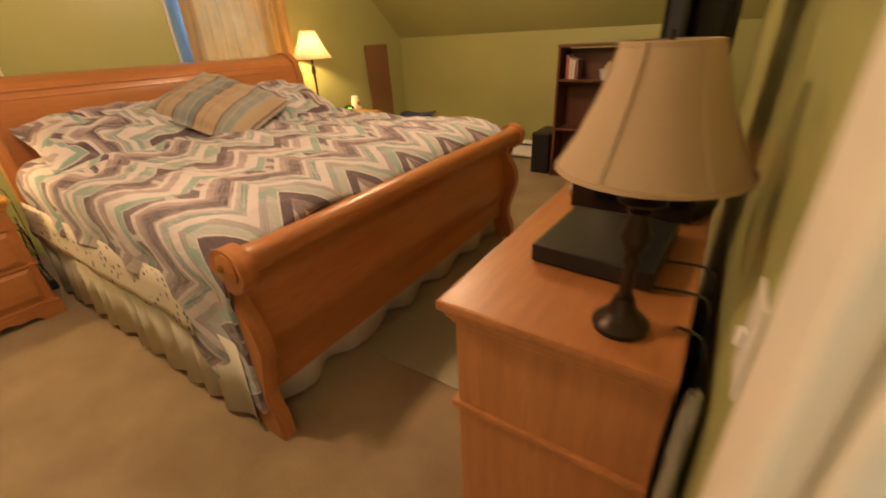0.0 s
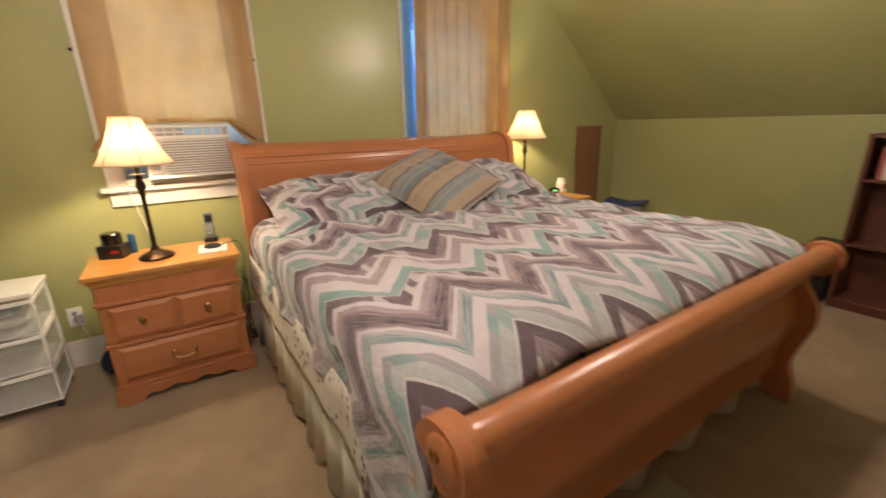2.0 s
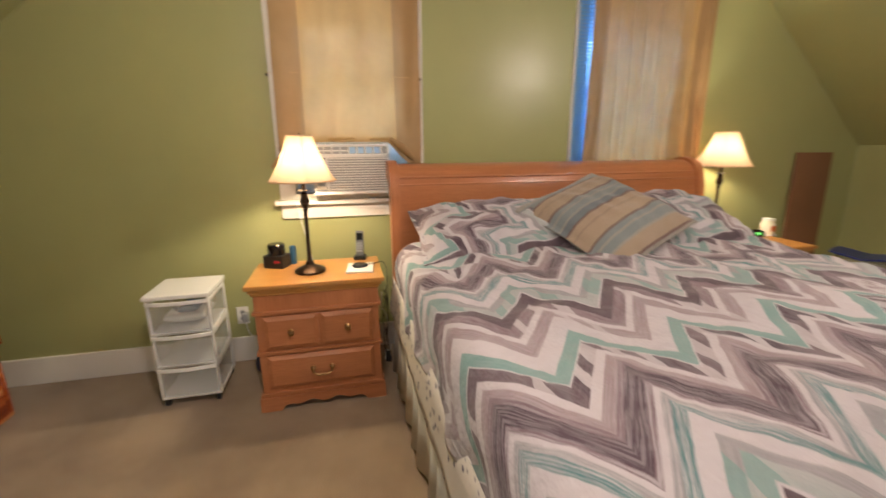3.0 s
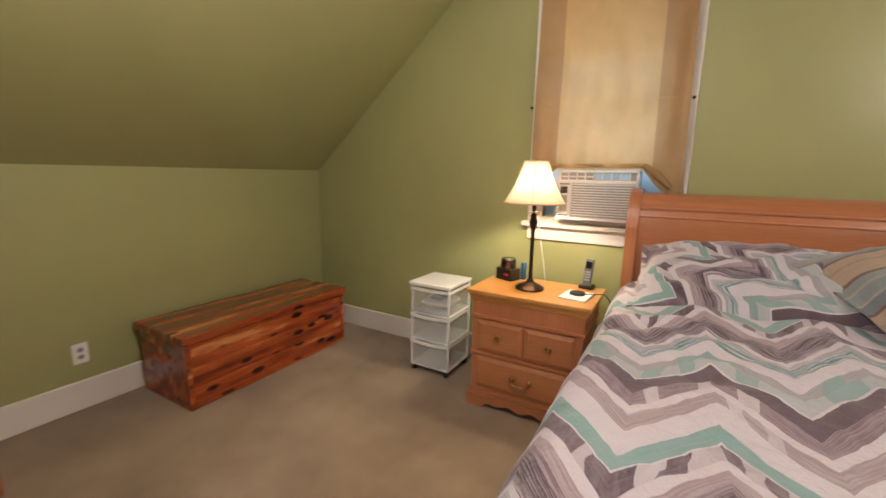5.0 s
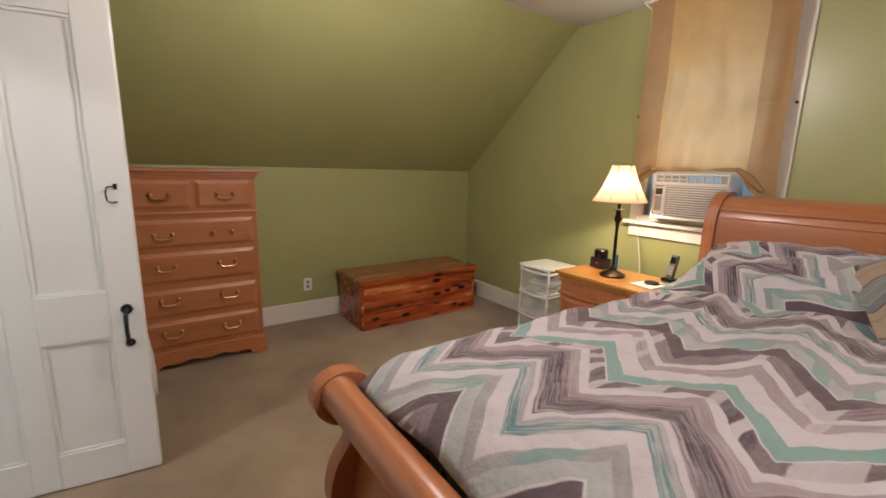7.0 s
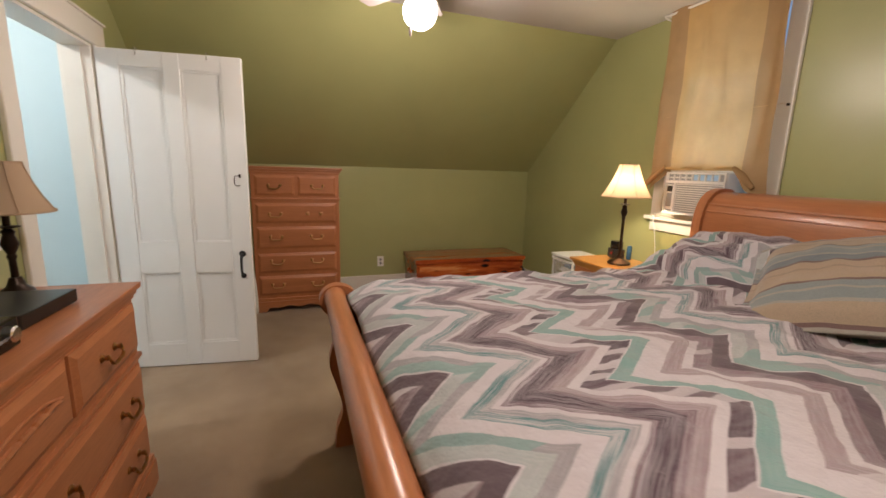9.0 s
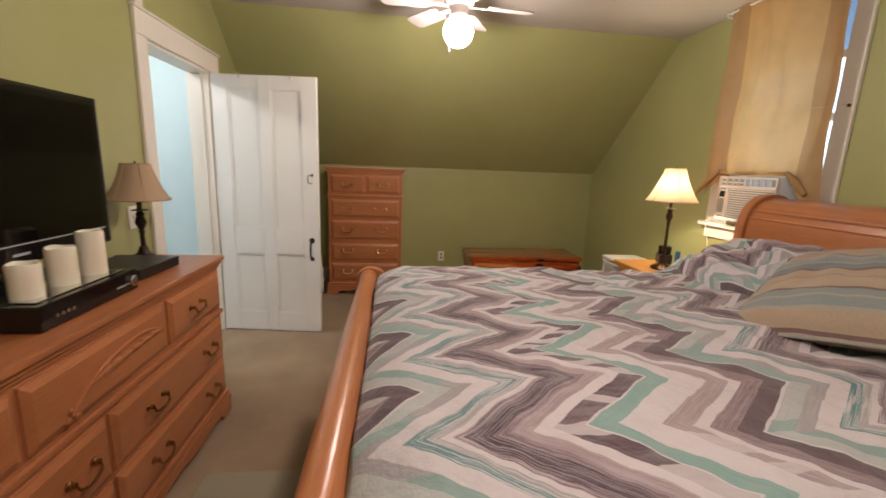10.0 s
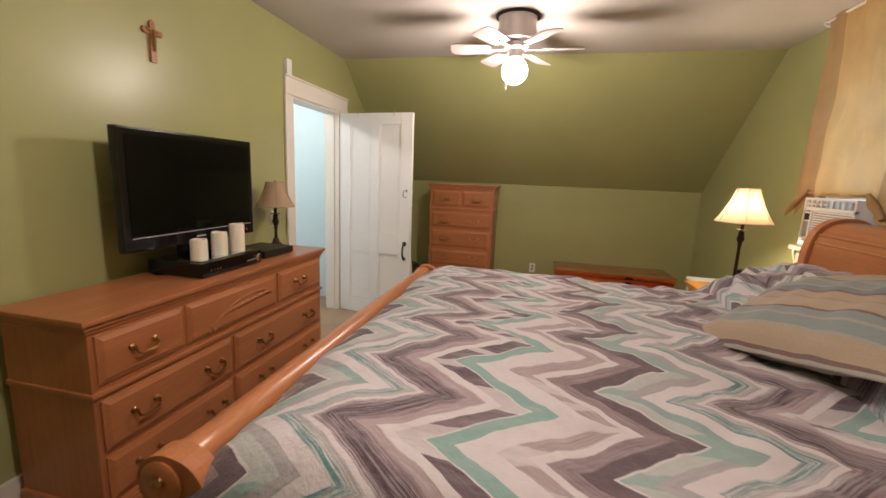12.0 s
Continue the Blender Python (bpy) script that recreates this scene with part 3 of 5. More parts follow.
# light of the sky in the openings
for (y0, y1), watts in zip(WINS, (11, 25)):
    a = lamp("window_daylight", "AREA", watts, (0.62, 0.80, 1.0) if y0 < 1 else (0.45, 0.68, 1.0), (XW - 0.16, (y0 + y1) / 2, (WIN_Z0 + WIN_Z1) / 2), shape="RECTANGLE", size=y1 - y0, size_y=WIN_Z1 - WIN_Z0)
    a.rotation_euler = (0, radians(-90), 0)

# ---- bail pulls and knobs ----
def bail(parent, x, z, y, w=0.096):
    bm = bmesh.new()
    for s in (-1, 1):
        lathe([(0.001, 0), (0.014, 0), (0.014, -0.004), (0.007, -0.010), (0.010, -0.020), (0.001, -0.026)], (x + s * w / 2, y, z), 10, bm, axis="y")
    pts = smooth_curve([(x - w / 2, y - 0.020, z), (x - w / 2 + 0.004, y - 0.026, z - 0.018), (x - w / 4, y - 0.028, z - 0.028), (x, y - 0.029, z - 0.027),
                        (x + w / 4, y - 0.028, z - 0.028), (x + w / 2 - 0.004, y - 0.026, z - 0.018), (x + w / 2, y - 0.020, z)], 3)
    tube(pts, [0.004 + 0.0025 * math.sin(math.pi * i / (len(pts) - 1)) for i in range(len(pts))], 6, bm)
    return part("drawer_pull", bm, brass, parent, "antique brass bail pull", smooth=True)


def knob(parent, x, z, y, r=0.016):
    bm = lathe([(0.001, 0), (r, 0), (r * 0.5, -0.006), (r * 0.45, -0.012), (r, -0.018), (r * 0.9, -0.026), (0.001, -0.030)], (x, y, z), 12, axis="y")
    return part("knob", bm, brass, parent, "antique brass knob", smooth=True)


def scallop(w, z0, z1, n=40):
    """The lower apron's outline: feet at both ends and a curved edge between."""
    pts = [(-w / 2, z1), (w / 2, z1), (w / 2, 0), (w / 2 - 0.10, 0)]
    for i in range(n + 1):
        t = i / n
        x = (w / 2 - 0.12) * (1 - 2 * t)
        k = abs(1 - 2 * t)
        z = z0 - 0.010 * math.cos(k * math.pi * 3) - 0.02 * max(0, k - 0.8) * 5
        pts.append((x, max(0.004, z)))
    pts += [(-w / 2 + 0.10, 0), (-w / 2, 0)]
    return pts


def case(name, loc, rz, W, D, H, rows, label, category="dresser", over=0.03, base=0.12, mould=(), mats=None, base_out=0.018, top_mat=None):
    """A chest of drawers: width along x, front at -y, back at y = 0. Rows: z0, z1, list of (x0, x1, pulls)."""
    t = thing(name, loc, rz, label, category)
    front = -D
    bm = box(-W / 2, W / 2, front, -0.004, base * 0.6, H - 0.03, 0.003)
    part("body", bm, oak_z, t)
    # top with stepped moulding
    bm = box(-W / 2 - over, W / 2 + over, -D - over, -0.002, H - 0.022, H, 0.007, None, 2)
    box(-W / 2 - over * 0.55, W / 2 + over * 0.55, -D - over * 0.55, -0.003, H - 0.042, H - 0.022, 0.006, bm, 2)
    box(-W / 2 - over * 0.25, W / 2 + over * 0.25, -D - over * 0.25, -0.003, H - 0.060, H - 0.042, 0.004, bm)
    part("top", bm, top_mat or oak_x, t)
    for z in mould:
        bm = box(-W / 2 - 0.010, W / 2 + 0.010, front - 0.012, -0.003, z - 0.010, z + 0.008, 0.005, None, 2)
        part("moulding", bm, oak_x, t)
    # base: plinth moulding over a curved apron
    bm = prism(scallop(W + 2 * base_out, base * 0.36, base * 0.78), "y", -D - base_out, -D - base_out + 0.02)
    for s in (-1, 1):
        x = s * (W / 2 + base_out - 0.01)
        box(x - 0.01, x + 0.01, -D - base_out + 0.02, -0.01, 0, base * 0.78, 0.002, bm)
    box(-W / 2 - base_out + 0.004, W / 2 + base_out - 0.004, -D - base_out + 0.004, -0.006, base * 0.78, base, 0.006, bm, 2)
    part("base", bm, oak_x, t)
    for z0, z1, cells in rows:
        for x0, x1, pulls in cells:
            dr = part("drawer", raised(x0, x1, z0, z1, front), oak_x, t)
            for p in pulls:
                (bail if p[0] == "bail" else knob)(dr, p[1], p[2] if len(p) > 2 else (z0 + z1) / 2 + 0.008, front - 0.018)
    return t


# tall chest of drawers against the south knee wall, front to +y
w = 0.74
case("tall_dresser", (-1.055, YS + 0.02, 0), 180, w, 0.475, 1.315, [
    (1.065, 1.240, [(-w / 2 + 0.03, -0.012, [("bail", -0.18, 1.155)]), (0.012, w / 2 - 0.03, [("bail", 0.18, 1.155)])]),
    (0.820, 0.995, [(-w / 2 + 0.03, w / 2 - 0.03, [("bail", -0.18, 0.905), ("knob", 0.09, 0.905), ("knob", 0.205, 0.905)])]),
    (0.590, 0.785, [(-w / 2 + 0.03, w / 2 - 0.03, [("bail", -0.18, 0.70), ("bail", 0.165, 0.70)])]),
    (0.370, 0.545, [(-w / 2 + 0.03, w / 2 - 0.03, [("bail", -0.18, 0.48), ("bail", 0.165, 0.48)])]),
    (0.160, 0.335, [(-w / 2 + 0.03, w / 2 - 0.03, [("bail", -0.18, 0.26), ("bail", 0.165, 0.26)])]),
], "tall honey oak chest of six drawers with brass bail pulls", mould=(1.035,), base=0.13)

# long dresser under the television, front to -x
w = 1.56
low = case("long_dresser", (-0.043, 1.462, 0), -90, w, 0.404, 0.865, [
    (0.612, 0.795, [(-w / 2 + 0.02, -0.395, [("bail", -0.590)]), (-0.375, 0.262, []), (0.282, w / 2 - 0.02, [("bail", 0.49)])]),
    (0.350, 0.550, [(-w / 2 + 0.02, -0.115, [("bail", -0.605, 0.46), ("bail", -0.245, 0.46)]), (-0.095, w / 2 - 0.02, [("bail", 0.13, 0.46), ("bail", 0.58, 0.46)])]),
    (0.150, 0.325, [(-w / 2 + 0.02, -0.115, [("bail", -0.605, 0.245), ("bail", -0.245, 0.245)]), (-0.095, w / 2 - 0.02, [("bail", 0.13, 0.245), ("bail", 0.58, 0.245)])]),
], "long honey oak dresser with brass bail pulls and carving", mould=(0.578,), base=0.13, over=0.028)
cv_ = part("carving", tube(smooth_curve([(-0.245, -0.422, 0.640), (-0.185, -0.425, 0.688), (-0.09, -0.426, 0.726), (0.02, -0.426, 0.742), (0.12, -0.426, 0.738), (0.205, -0.423, 0.712)], 5), 0.0045, 6),
           oak_x, low, "carved leaf spray")
for k in range(6):
    x, z = -0.175 + k * 0.055, 0.682 + k * 0.004
    bm = tube(smooth_curve([(x, -0.421, z - 0.008), (x + 0.035, -0.427, z + 0.016), (x + 0.085, -0.426, z + 0.024 - 0.003 * k), (min(x + 0.125, 0.212), -0.421, z + 0.016 - 0.004 * k)], 3),
              [0.001, 0.004, 0.006, 0.008, 0.008, 0.008, 0.006, 0.004, 0.003, 0.001], 6)
    part("carved_leaf", bm, oak_x, cv_)
for x, z in ((-0.250, 0.655), (-0.262, 0.632), (-0.225, 0.628)):
    part("carved_bud", lathe([(0.001, 0), (0.010, 0.001), (0.008, -0.005), (0.001, -0.007)], (x, -0.421, z), 10, axis="y"), oak_x, cv_)

# nightstands
w = 0.61


def nightstand(x, y, label):
    return case("nightstand", (x, y, 0), 90, w, 0.41, 0.695, [
        (0.345, 0.525, [(-w / 2 + 0.035, -0.006, [("knob", -0.14, 0.44)]), (0.006, w / 2 - 0.035, [("knob", 0.14, 0.44)])]),
        (0.125, 0.310, [(-w / 2 + 0.035, w / 2 - 0.035, [("bail", 0.0)])]),
    ], label, "nightstand", over=0.032, base=0.10, mould=(0.545, 0.328), top_mat=lamplit_top_x)


nightstand(-3.49, 0.205, "honey oak nightstand with two drawers and brass pulls")
nightstand(-3.44, 3.055, "honey oak nightstand on the window side of the bed")

# cedar chest
ch = thing("cedar_chest", (-2.77, -1.62, 0), 180, "glossy red cedar blanket chest with a flat lid", "chest")
part("body", box(-0.60, 0.60, -0.245, 0.235, 0.0, 0.385, 0.004), cedar_x, ch)
for q, (y0, y1) in enumerate(((-0.268, -0.10), (-0.10, 0.07), (0.07, 0.245))):
    part("lid_plank", box(-0.62, 0.62, y0 + 0.0006, y1 - 0.0006, 0.392, 0.435, 0.003, None, 2), cedar_top, ch)
for z0, z1 in ((0.030, 0.130), (0.132, 0.255), (0.257, 0.364)):
    part("plank", box(-0.572, 0.572, -0.250, -0.2455, z0, z1, 0.0015), cedar_x, ch)
part("bottom_strip", box(-0.600, 0.600, -0.254, -0.2455, 0.002, 0.028, 0.003), cedar_x, ch)
part("edge_strip", box(-0.605, 0.605, -0.258, -0.2455, 0.366, 0.386, 0.004), cedar_x, ch)
for x in (-0.587, 0.587):
    part("corner_strip", box(x - 0.013, x + 0.013, -0.255, -0.2455, 0.030, 0.364, 0.003), cedar_x, ch)
    s_ = 1 if x > 0 else -1
    bm = tube(smooth_curve([(s_ * 0.602, -0.06, 0.285), (s_ * 0.618, -0.045, 0.262), (s_ * 0.618, 0.045, 0.262), (s_ * 0.602, 0.06, 0.285)], 4), 0.009, 8)
    part("side_handle", bm, cedar_x, ch)


# bookcase in front of the north knee wall
bc = thing("bookcase", (-1.09, 4.14, 0), 0, "dark brown bookcase with two middle shelves, nearly empty", "bookcase")
for s in (-1, 1):
    part("side", box(s * 0.375 - 0.011, s * 0.375 + 0.011, 0, 0.28, 0, 1.19, 0.002), walnut_z, bc)
part("back", box(-0.364, 0.364, 0.262, 0.270, 0.03, 1.17), walnut_z, bc)
part("top", box(-0.39, 0.39, -0.004, 0.285, 1.19, 1.212, 0.003), walnut_x, bc)
for z in (0.07, 0.475, 0.92):
    part("shelf", box(-0.3635, 0.3635, 0.004, 0.261, z - 0.018, z, 0.002), walnut_x, bc)
part("kick_board", box(-0.3635, 0.3635, 0.012, 0.026, 0, 0.052, 0.001), walnut_x, bc)


# ---- bed ----
bed = thing("bed", (0, 0, 0), 0, "king size honey oak sleigh bed, made up", "bed")
Y0, Y1 = 0.625, 2.775
F0, F1, FX0 = 0.625, 2.660, 0.040
FOOT = [(-1.235, 0), (-1.245, 0.10), (-1.272, 0.20), (-1.245, 0.32), (-1.215, 0.43), (-1.232, 0.53), (-1.275, 0.60), (-1.280, 0.655), (-1.225, 0.672), (-1.185, 0.715), (-1.180, 0.765),
        (-1.210, 0.805), (-1.262, 0.818), (-1.320, 0.795), (-1.355, 0.73), (-1.372, 0.63), (-1.345, 0.52), (-1.352, 0.42), (-1.385, 0.30), (-1.390, 0.18), (-1.375, 0.08), (-1.335, 0.0)]
foot = [(x + FX0, z * 0.985) for x, z in smooth_curve(FOOT, 4)]
for y0, y1 in ((F0, F0 + 0.055), (F1 - 0.055, F1)):
    bm = prism(foot, "y", y0, y1)
    p = part("foot_post", bm, oak_z, bed)
    yy = y0 if y0 == F0 else y1
    s = -1 if y0 == F0 else 1
    bm = lathe([(0.001, 0), (0.048, 0), (0.050, 0.006 * s), (0.040, 0.012 * s), (0.001, 0.014 * s)], (-1.245 + FX0, yy, 0.745), 24, axis="y")
    part("scroll", bm, oak_x, p, smooth=True)
    bm = lathe([(0.001, 0), (0.014, 0), (0.014, 0.005 * s), (0.006, 0.012 * s), (0.001, 0.012 * s)], (-1.25 + FX0, yy + 0.014 * s, 0.755), 12, axis="y")
    part("bolt_cover", bm, brass, p, smooth=True)
    bm = prism(smooth_curve([(-1.272, 0.66), (-1.262, 0.64), (-1.285, 0.585), (-1.296, 0.57), (-1.290, 0.62)], 4)[:-1], "y", min(yy, yy + 0.003 * s), max(yy, yy + 0.003 * s))
    q = part("bolt_slot", bm, matte_black, p)
    q.location.x = FX0
panel = [(x + FX0, z) for x, z in smooth_curve([(-1.245, 0.735), (-1.285, 0.67), (-1.312, 0.60), (-1.295, 0.50), (-1.280, 0.42), (-1.298, 0.34), (-1.318, 0.28), (-1.322, 0.165)], 4)]
back = [(x - 0.022, z) for x, z in panel[::-1]]
part("footboard_panel", prism(panel + back, "y", F0 + 0.055, F1 - 0.055), oak_y, bed, smooth=True)
n = 24
prof = []
for i in range(n + 1):
    t = i / n
    prof.append((0.044 + 0.005 * math.sin(math.pi * t), F0 + 0.055 + (F1 - F0 - 0.11) * t))
bm = lathe([(0.051, F0 + 0.03), (0.054, F0 + 0.05), (0.048, F0 + 0.062)] + prof[1:-1] + [(0.048, F1 - 0.062), (0.054, F1 - 0.05), (0.051, F1 - 0.03)], (-1.245 + FX0, 0, 0.748), 24, axis="y")
part("footboard_rail", bm, oak_y, bed, smooth=True)
HB = [(-3.345, 0.0), (-3.350, 0.6), (-3.350, 1.00), (-3.358, 1.10), (-3.385, 1.185), (-3.440, 1.240), (-3.510, 1.262), (-3.580, 1.258), (-3.635, 1.225), (-3.645, 1.185), (-3.60, 1.165), (-3.50, 1.14),
      (-3.445, 1.06), (-3.430, 0.9), (-3.430, 0.0)]
hb = smooth_curve(HB[1:-1], 4) + [HB[-1], HB[0]]
for y0, y1 in ((Y0, Y0 + 0.055), (Y1 - 0.055, Y1)):
    part("head_post", prism(hb, "y", y0, y1), oak_z, bed)
inner = smooth_curve([(-3.372, 0.25), (-3.372, 0.9), (-3.374, 1.05), (-3.392, 1.15), (-3.445, 1.218), (-3.52, 1.243), (-3.59, 1.235), (-3.62, 1.20)], 4)
part("headboard_panel", prism(inner + [(x - 0.03, z - 0.035) for x, z in inner[::-1]], "y", Y0 + 0.055, Y1 - 0.055), oak_y, bed, smooth=True)
for x, z, r in ((-3.384, 1.128, 0.006), (-3.400, 1.168, 0.008)):
    part("bead_moulding", lathe([(r, Y0 + 0.055), (r, Y1 - 0.055)], (x, 0, z), 8, axis="y"), oak_y, bed, smooth=True)
for y0 in (0.665, 2.62):
    part("side_rail", box(-3.35, -1.30, y0, y0 + 0.025, 0.20, 0.34, 0.004), oak_x, bed)
part("box_spring", box(-3.34, -1.32, 0.71, 2.60, 0.16, 0.42, 0.03, None, 3), sheet_cloth, bed)
part("mattress", box(-3.335, -1.315, 0.68, 2.63, 0.422, 0.72, 0.06, None, 3), sheet_cloth, bed)
YC = 1.655


def duvet_height(x, y):
    """The top of the bedding over the mattress, in metres."""
    h = 0.822 + 0.015 * math.exp(-((x + 2.9) / 0.45) ** 2) + 0.016 * math.exp(-((x + 1.65) / 0.35) ** 2) + 0.012 * (1 - ((y - YC) / 0.9) ** 2)
    h += 0.028 * noise.noise(Vector((x * 2.3, y * 2.3, 0.3))) + 0.014 * noise.noise(Vector((x * 6, y * 4, 1.7)))
    h += (0.010 + 0.010 * max(0.0, min(1.0, (-2.2 - x) / 0.5))) * noise.noise(Vector((x * 13, y * 9, 4.1))) + 0.005 * noise.noise(Vector((x * 30, y * 22, 2.1)))
    h += 0.012 * max(0, noise.noise(Vector((x * 3.1 + y * 2.0, y * 5.5 - x * 1.5, 7.7))) - 0.1)
    # creases that run down from the pillows
    h += 0.010 * math.exp(-((x + 2.75) / 0.4) ** 2) * math.sin(y * 19 + x * 6)
    return h


def hem_height(x, side):
    near = 0.535 + 0.02 * math.sin(x * 5.0) + 0.02 * noise.noise(Vector((x * 4, side, 3)))
    t = min(1, max(0, (x + 1.76) / 0.34))
    t = t * t * (3 - 2 * t)
    near -= 0.02 * min(1, max(0, (x + 2.6) / 1.0))
    return near * (1 - t) + 0.13 * t


def duvet():
    """A sheet laid over the mattress, from the pillows to the footboard, hanging over both sides."""
    bm = bmesh.new()
    uvl = bm.loops.layers.uv.new("UVMap")
    nx, ny, nh = 120, 130, 26
    x0, x1 = -3.20, -1.250
    half = 1.038
    r = 0.13
    flat = half - r
    grid, uvs = [], []
    for i in range(nx + 1):
        row, urow = [], []
        a = i / nx
        x = x0 + (x1 - x0) * a
        cols = []
        for side in (-1, 1):
            top = duvet_height(x, YC + side * flat)
            hem = hem_height(x, side)
            quarter = r * math.pi / 2
            length = quarter + max(0.02, top - r - hem)
            strip = []
            for k in range(1, nh + 1):
                over = length * k / nh
                if over < quarter:
                    ang = over / r
                    y, z = YC + side * (flat + r * math.sin(ang)), top - r * (1 - math.cos(ang))
                else:
                    d = over - quarter
                    fold = 0.012 * math.sin(x * 15 + 2.5 * noise.noise(Vector((x * 3, side, 0)))) * min(1, d / 0.12)
                    fold += 0.012 * noise.noise(Vector((x * 9, d * 7, side))) * min(1, d / 0.05)
                    y, z = YC + side * (flat + r + 0.015 * d + fold), top - r - d
                strip.append((x, y, z, x, YC + side * (flat + over)))
            cols.append(strip)
        mid = []
        for k in range(ny + 1):
            s = -flat + 2 * flat * k / ny
            mid.append((x, YC + s, duvet_height(x, YC + s), x, YC + s))
        for px, py, pz, u, v in cols[0][::-1] + mid + cols[1]:
            e = (x - (x1 - 0.15)) / 0.15
            if e > 0:
                inside = max(0.0, min(1.0, (pz - 0.45) / 0.2))
                pz -= 0.06 * e * e * inside
            row.append(bm.verts.new((px, py, pz)))
            urow.append((u, v))
        grid.append(row)
        uvs.append(urow)
    m = len(grid[0]) - 1
    for i in range(nx):
        for j in range(m):
            f = bm.faces.new((grid[i][j], grid[i + 1][j], grid[i + 1][j + 1], grid[i][j + 1]))
            f.smooth = True
            for lp, (p, q) in zip(f.loops, ((i, j), (i + 1, j), (i + 1, j + 1), (i, j + 1))):
                lp[uvl].uv = uvs[p][q]
    return bm


dv = part("duvet", duvet(), duvet_cloth, None, "rumpled duvet with plum, teal and cream zigzag stripes", category="duvet")
md = dv.modifiers.new("thickness", "SOLIDIFY")
md.thickness, md.offset = 0.020, -1


def cushion(name, w, h, thick, mat, m, label, category, flange=0.0, seed=0, uvscale=None, crumple=0.015):
    bm = bmesh.new()
    uvl = bm.loops.layers.uv.new("UVMap")
    n = 36
    sides = []
    for s in (1, -1):
        g = []
        for i in range(n + 1):
            row = []
            for j in range(n + 1):
                u, v = i / n * 2 - 1, j / n * 2 - 1
                bx, by = max(0, 1 - (abs(u) / (1 - flange)) ** 2.6), max(0, 1 - (abs(v) / (1 - flange)) ** 2.6)
                z = thick / 2 * (bx * by) ** 0.42
                z *= 1 + 0.22 * noise.noise(Vector((u * 2.4, v * 2.4, seed)))
                z += crumple * noise.noise(Vector((u * 4, v * 5, seed + 3))) * (1 - u * u) ** 0.3 * (1 - v * v) ** 0.3 * (1 if s > 0 else 0.4)
                sag = 0.05 * thick * noise.noise(Vector((u * 1.5, v * 1.5, seed + 9)))
                x = w / 2 * u * (1 - 0.05 * (1 - abs(v)) * abs(u) ** 3)
                y = h / 2 * v * (1 - 0.05 * (1 - abs(u)) * abs(v) ** 3)
                row.append(bm.verts.new((x, y, s * z + sag + (0.002 * s))))
            g.append(row)
        sides.append(g)
    for s, g in zip((1, -1), sides):
        for i in range(n):
            for j in range(n):
                idx = ((i, j), (i + 1, j), (i + 1, j + 1), (i, j + 1))
                f = bm.faces.new([g[a][b] for a, b in (idx if s > 0 else idx[::-1])])
                f.smooth = True
                for lp, (a, b) in zip(f.loops, (idx if s > 0 else idx[::-1])):
                    lp[uvl].uv = (a / n * (uvscale or 1), b / n * (uvscale or 1) * (h / w if uvscale else 1))
    g0, g1 = sides
    for k in range(n):
        for a, b in (((k, 0), (k + 1, 0)), ((n, k), (n, k + 1)), ((k + 1, n), (k, n)), ((0, k + 1), (0, k))):
            bm.faces.new((g0[a[0]][a[1]], g1[a[0]][a[1]], g1[b[0]][b[1]], g0[b[0]][b[1]]))
    ob = part(name, bm, mat, None, label, category=category)
    ob.matrix_basis = m
    return ob


def frame_of(corner, along, up):
    """The pose of a cushion with its middle at corner, its width along one way and its height along the other."""
    x = Vector(along).normalized()
    z = x.cross(Vector(up)).normalized()
    y = z.cross(x)
    return Matrix.Translation(corner) @ Matrix((x, y, z)).transposed().to_4x4()


SHAM = "pillow in a zigzag patterned sham by the headboard"
cushion("pillow_sham", 0.92, 0.54, 0.21, sham_cloth, frame_of((-3.06, 1.17, 0.905), (0.02, 1, 0.02), (-1, 0.0, 0.36)), SHAM, "pillow", 0.06, 1, 0.98, 0.045)
cushion("pillow_sham", 0.96, 0.58, 0.24, sham_cloth, frame_of((-3.05, 2.20, 0.900), (0.02, 1, -0.02), (-1, 0.0, 0.42)), SHAM, "pillow", 0.06, 5, 0.98, 0.045)
cushion("striped_cushion", 0.66, 0.70, 0.19, striped_cloth, frame_of((-2.91, 1.70, 0.985), (0.50, 0.26, -0.20), (-0.30, 0.57, 0.18)),
        "large cushion striped in tan, blue and brown", "cushion", 0.10, 8)


def bed_skirt(y, side):
    bm = bmesh.new()
    n = 220
    lo, hi = [], []
    for i in range(n + 1):
        x = -3.36 + 2.05 * i / n
        f = 0.017 * math.sin(x * 38 + 4 * noise.noise(Vector((x * 4, y, 0))))
        hi.append(bm.verts.new((x, y + side * 0.012, 0.42)))
        lo.append(bm.verts.new((x, y + side * (0.026 + f), 0.035 + 0.018 * noise.noise(Vector((x * 9, y, 7))))))
    for i in range(n):
        bm.faces.new((hi[i], hi[i + 1], lo[i + 1], lo[i])).smooth = True
    p = part("bed_skirt", bm, skirt_cloth, bed, "gathered cream bed skirt")
    md = p.modifiers.new("thickness", "SOLIDIFY")
    md.thickness = 0.002


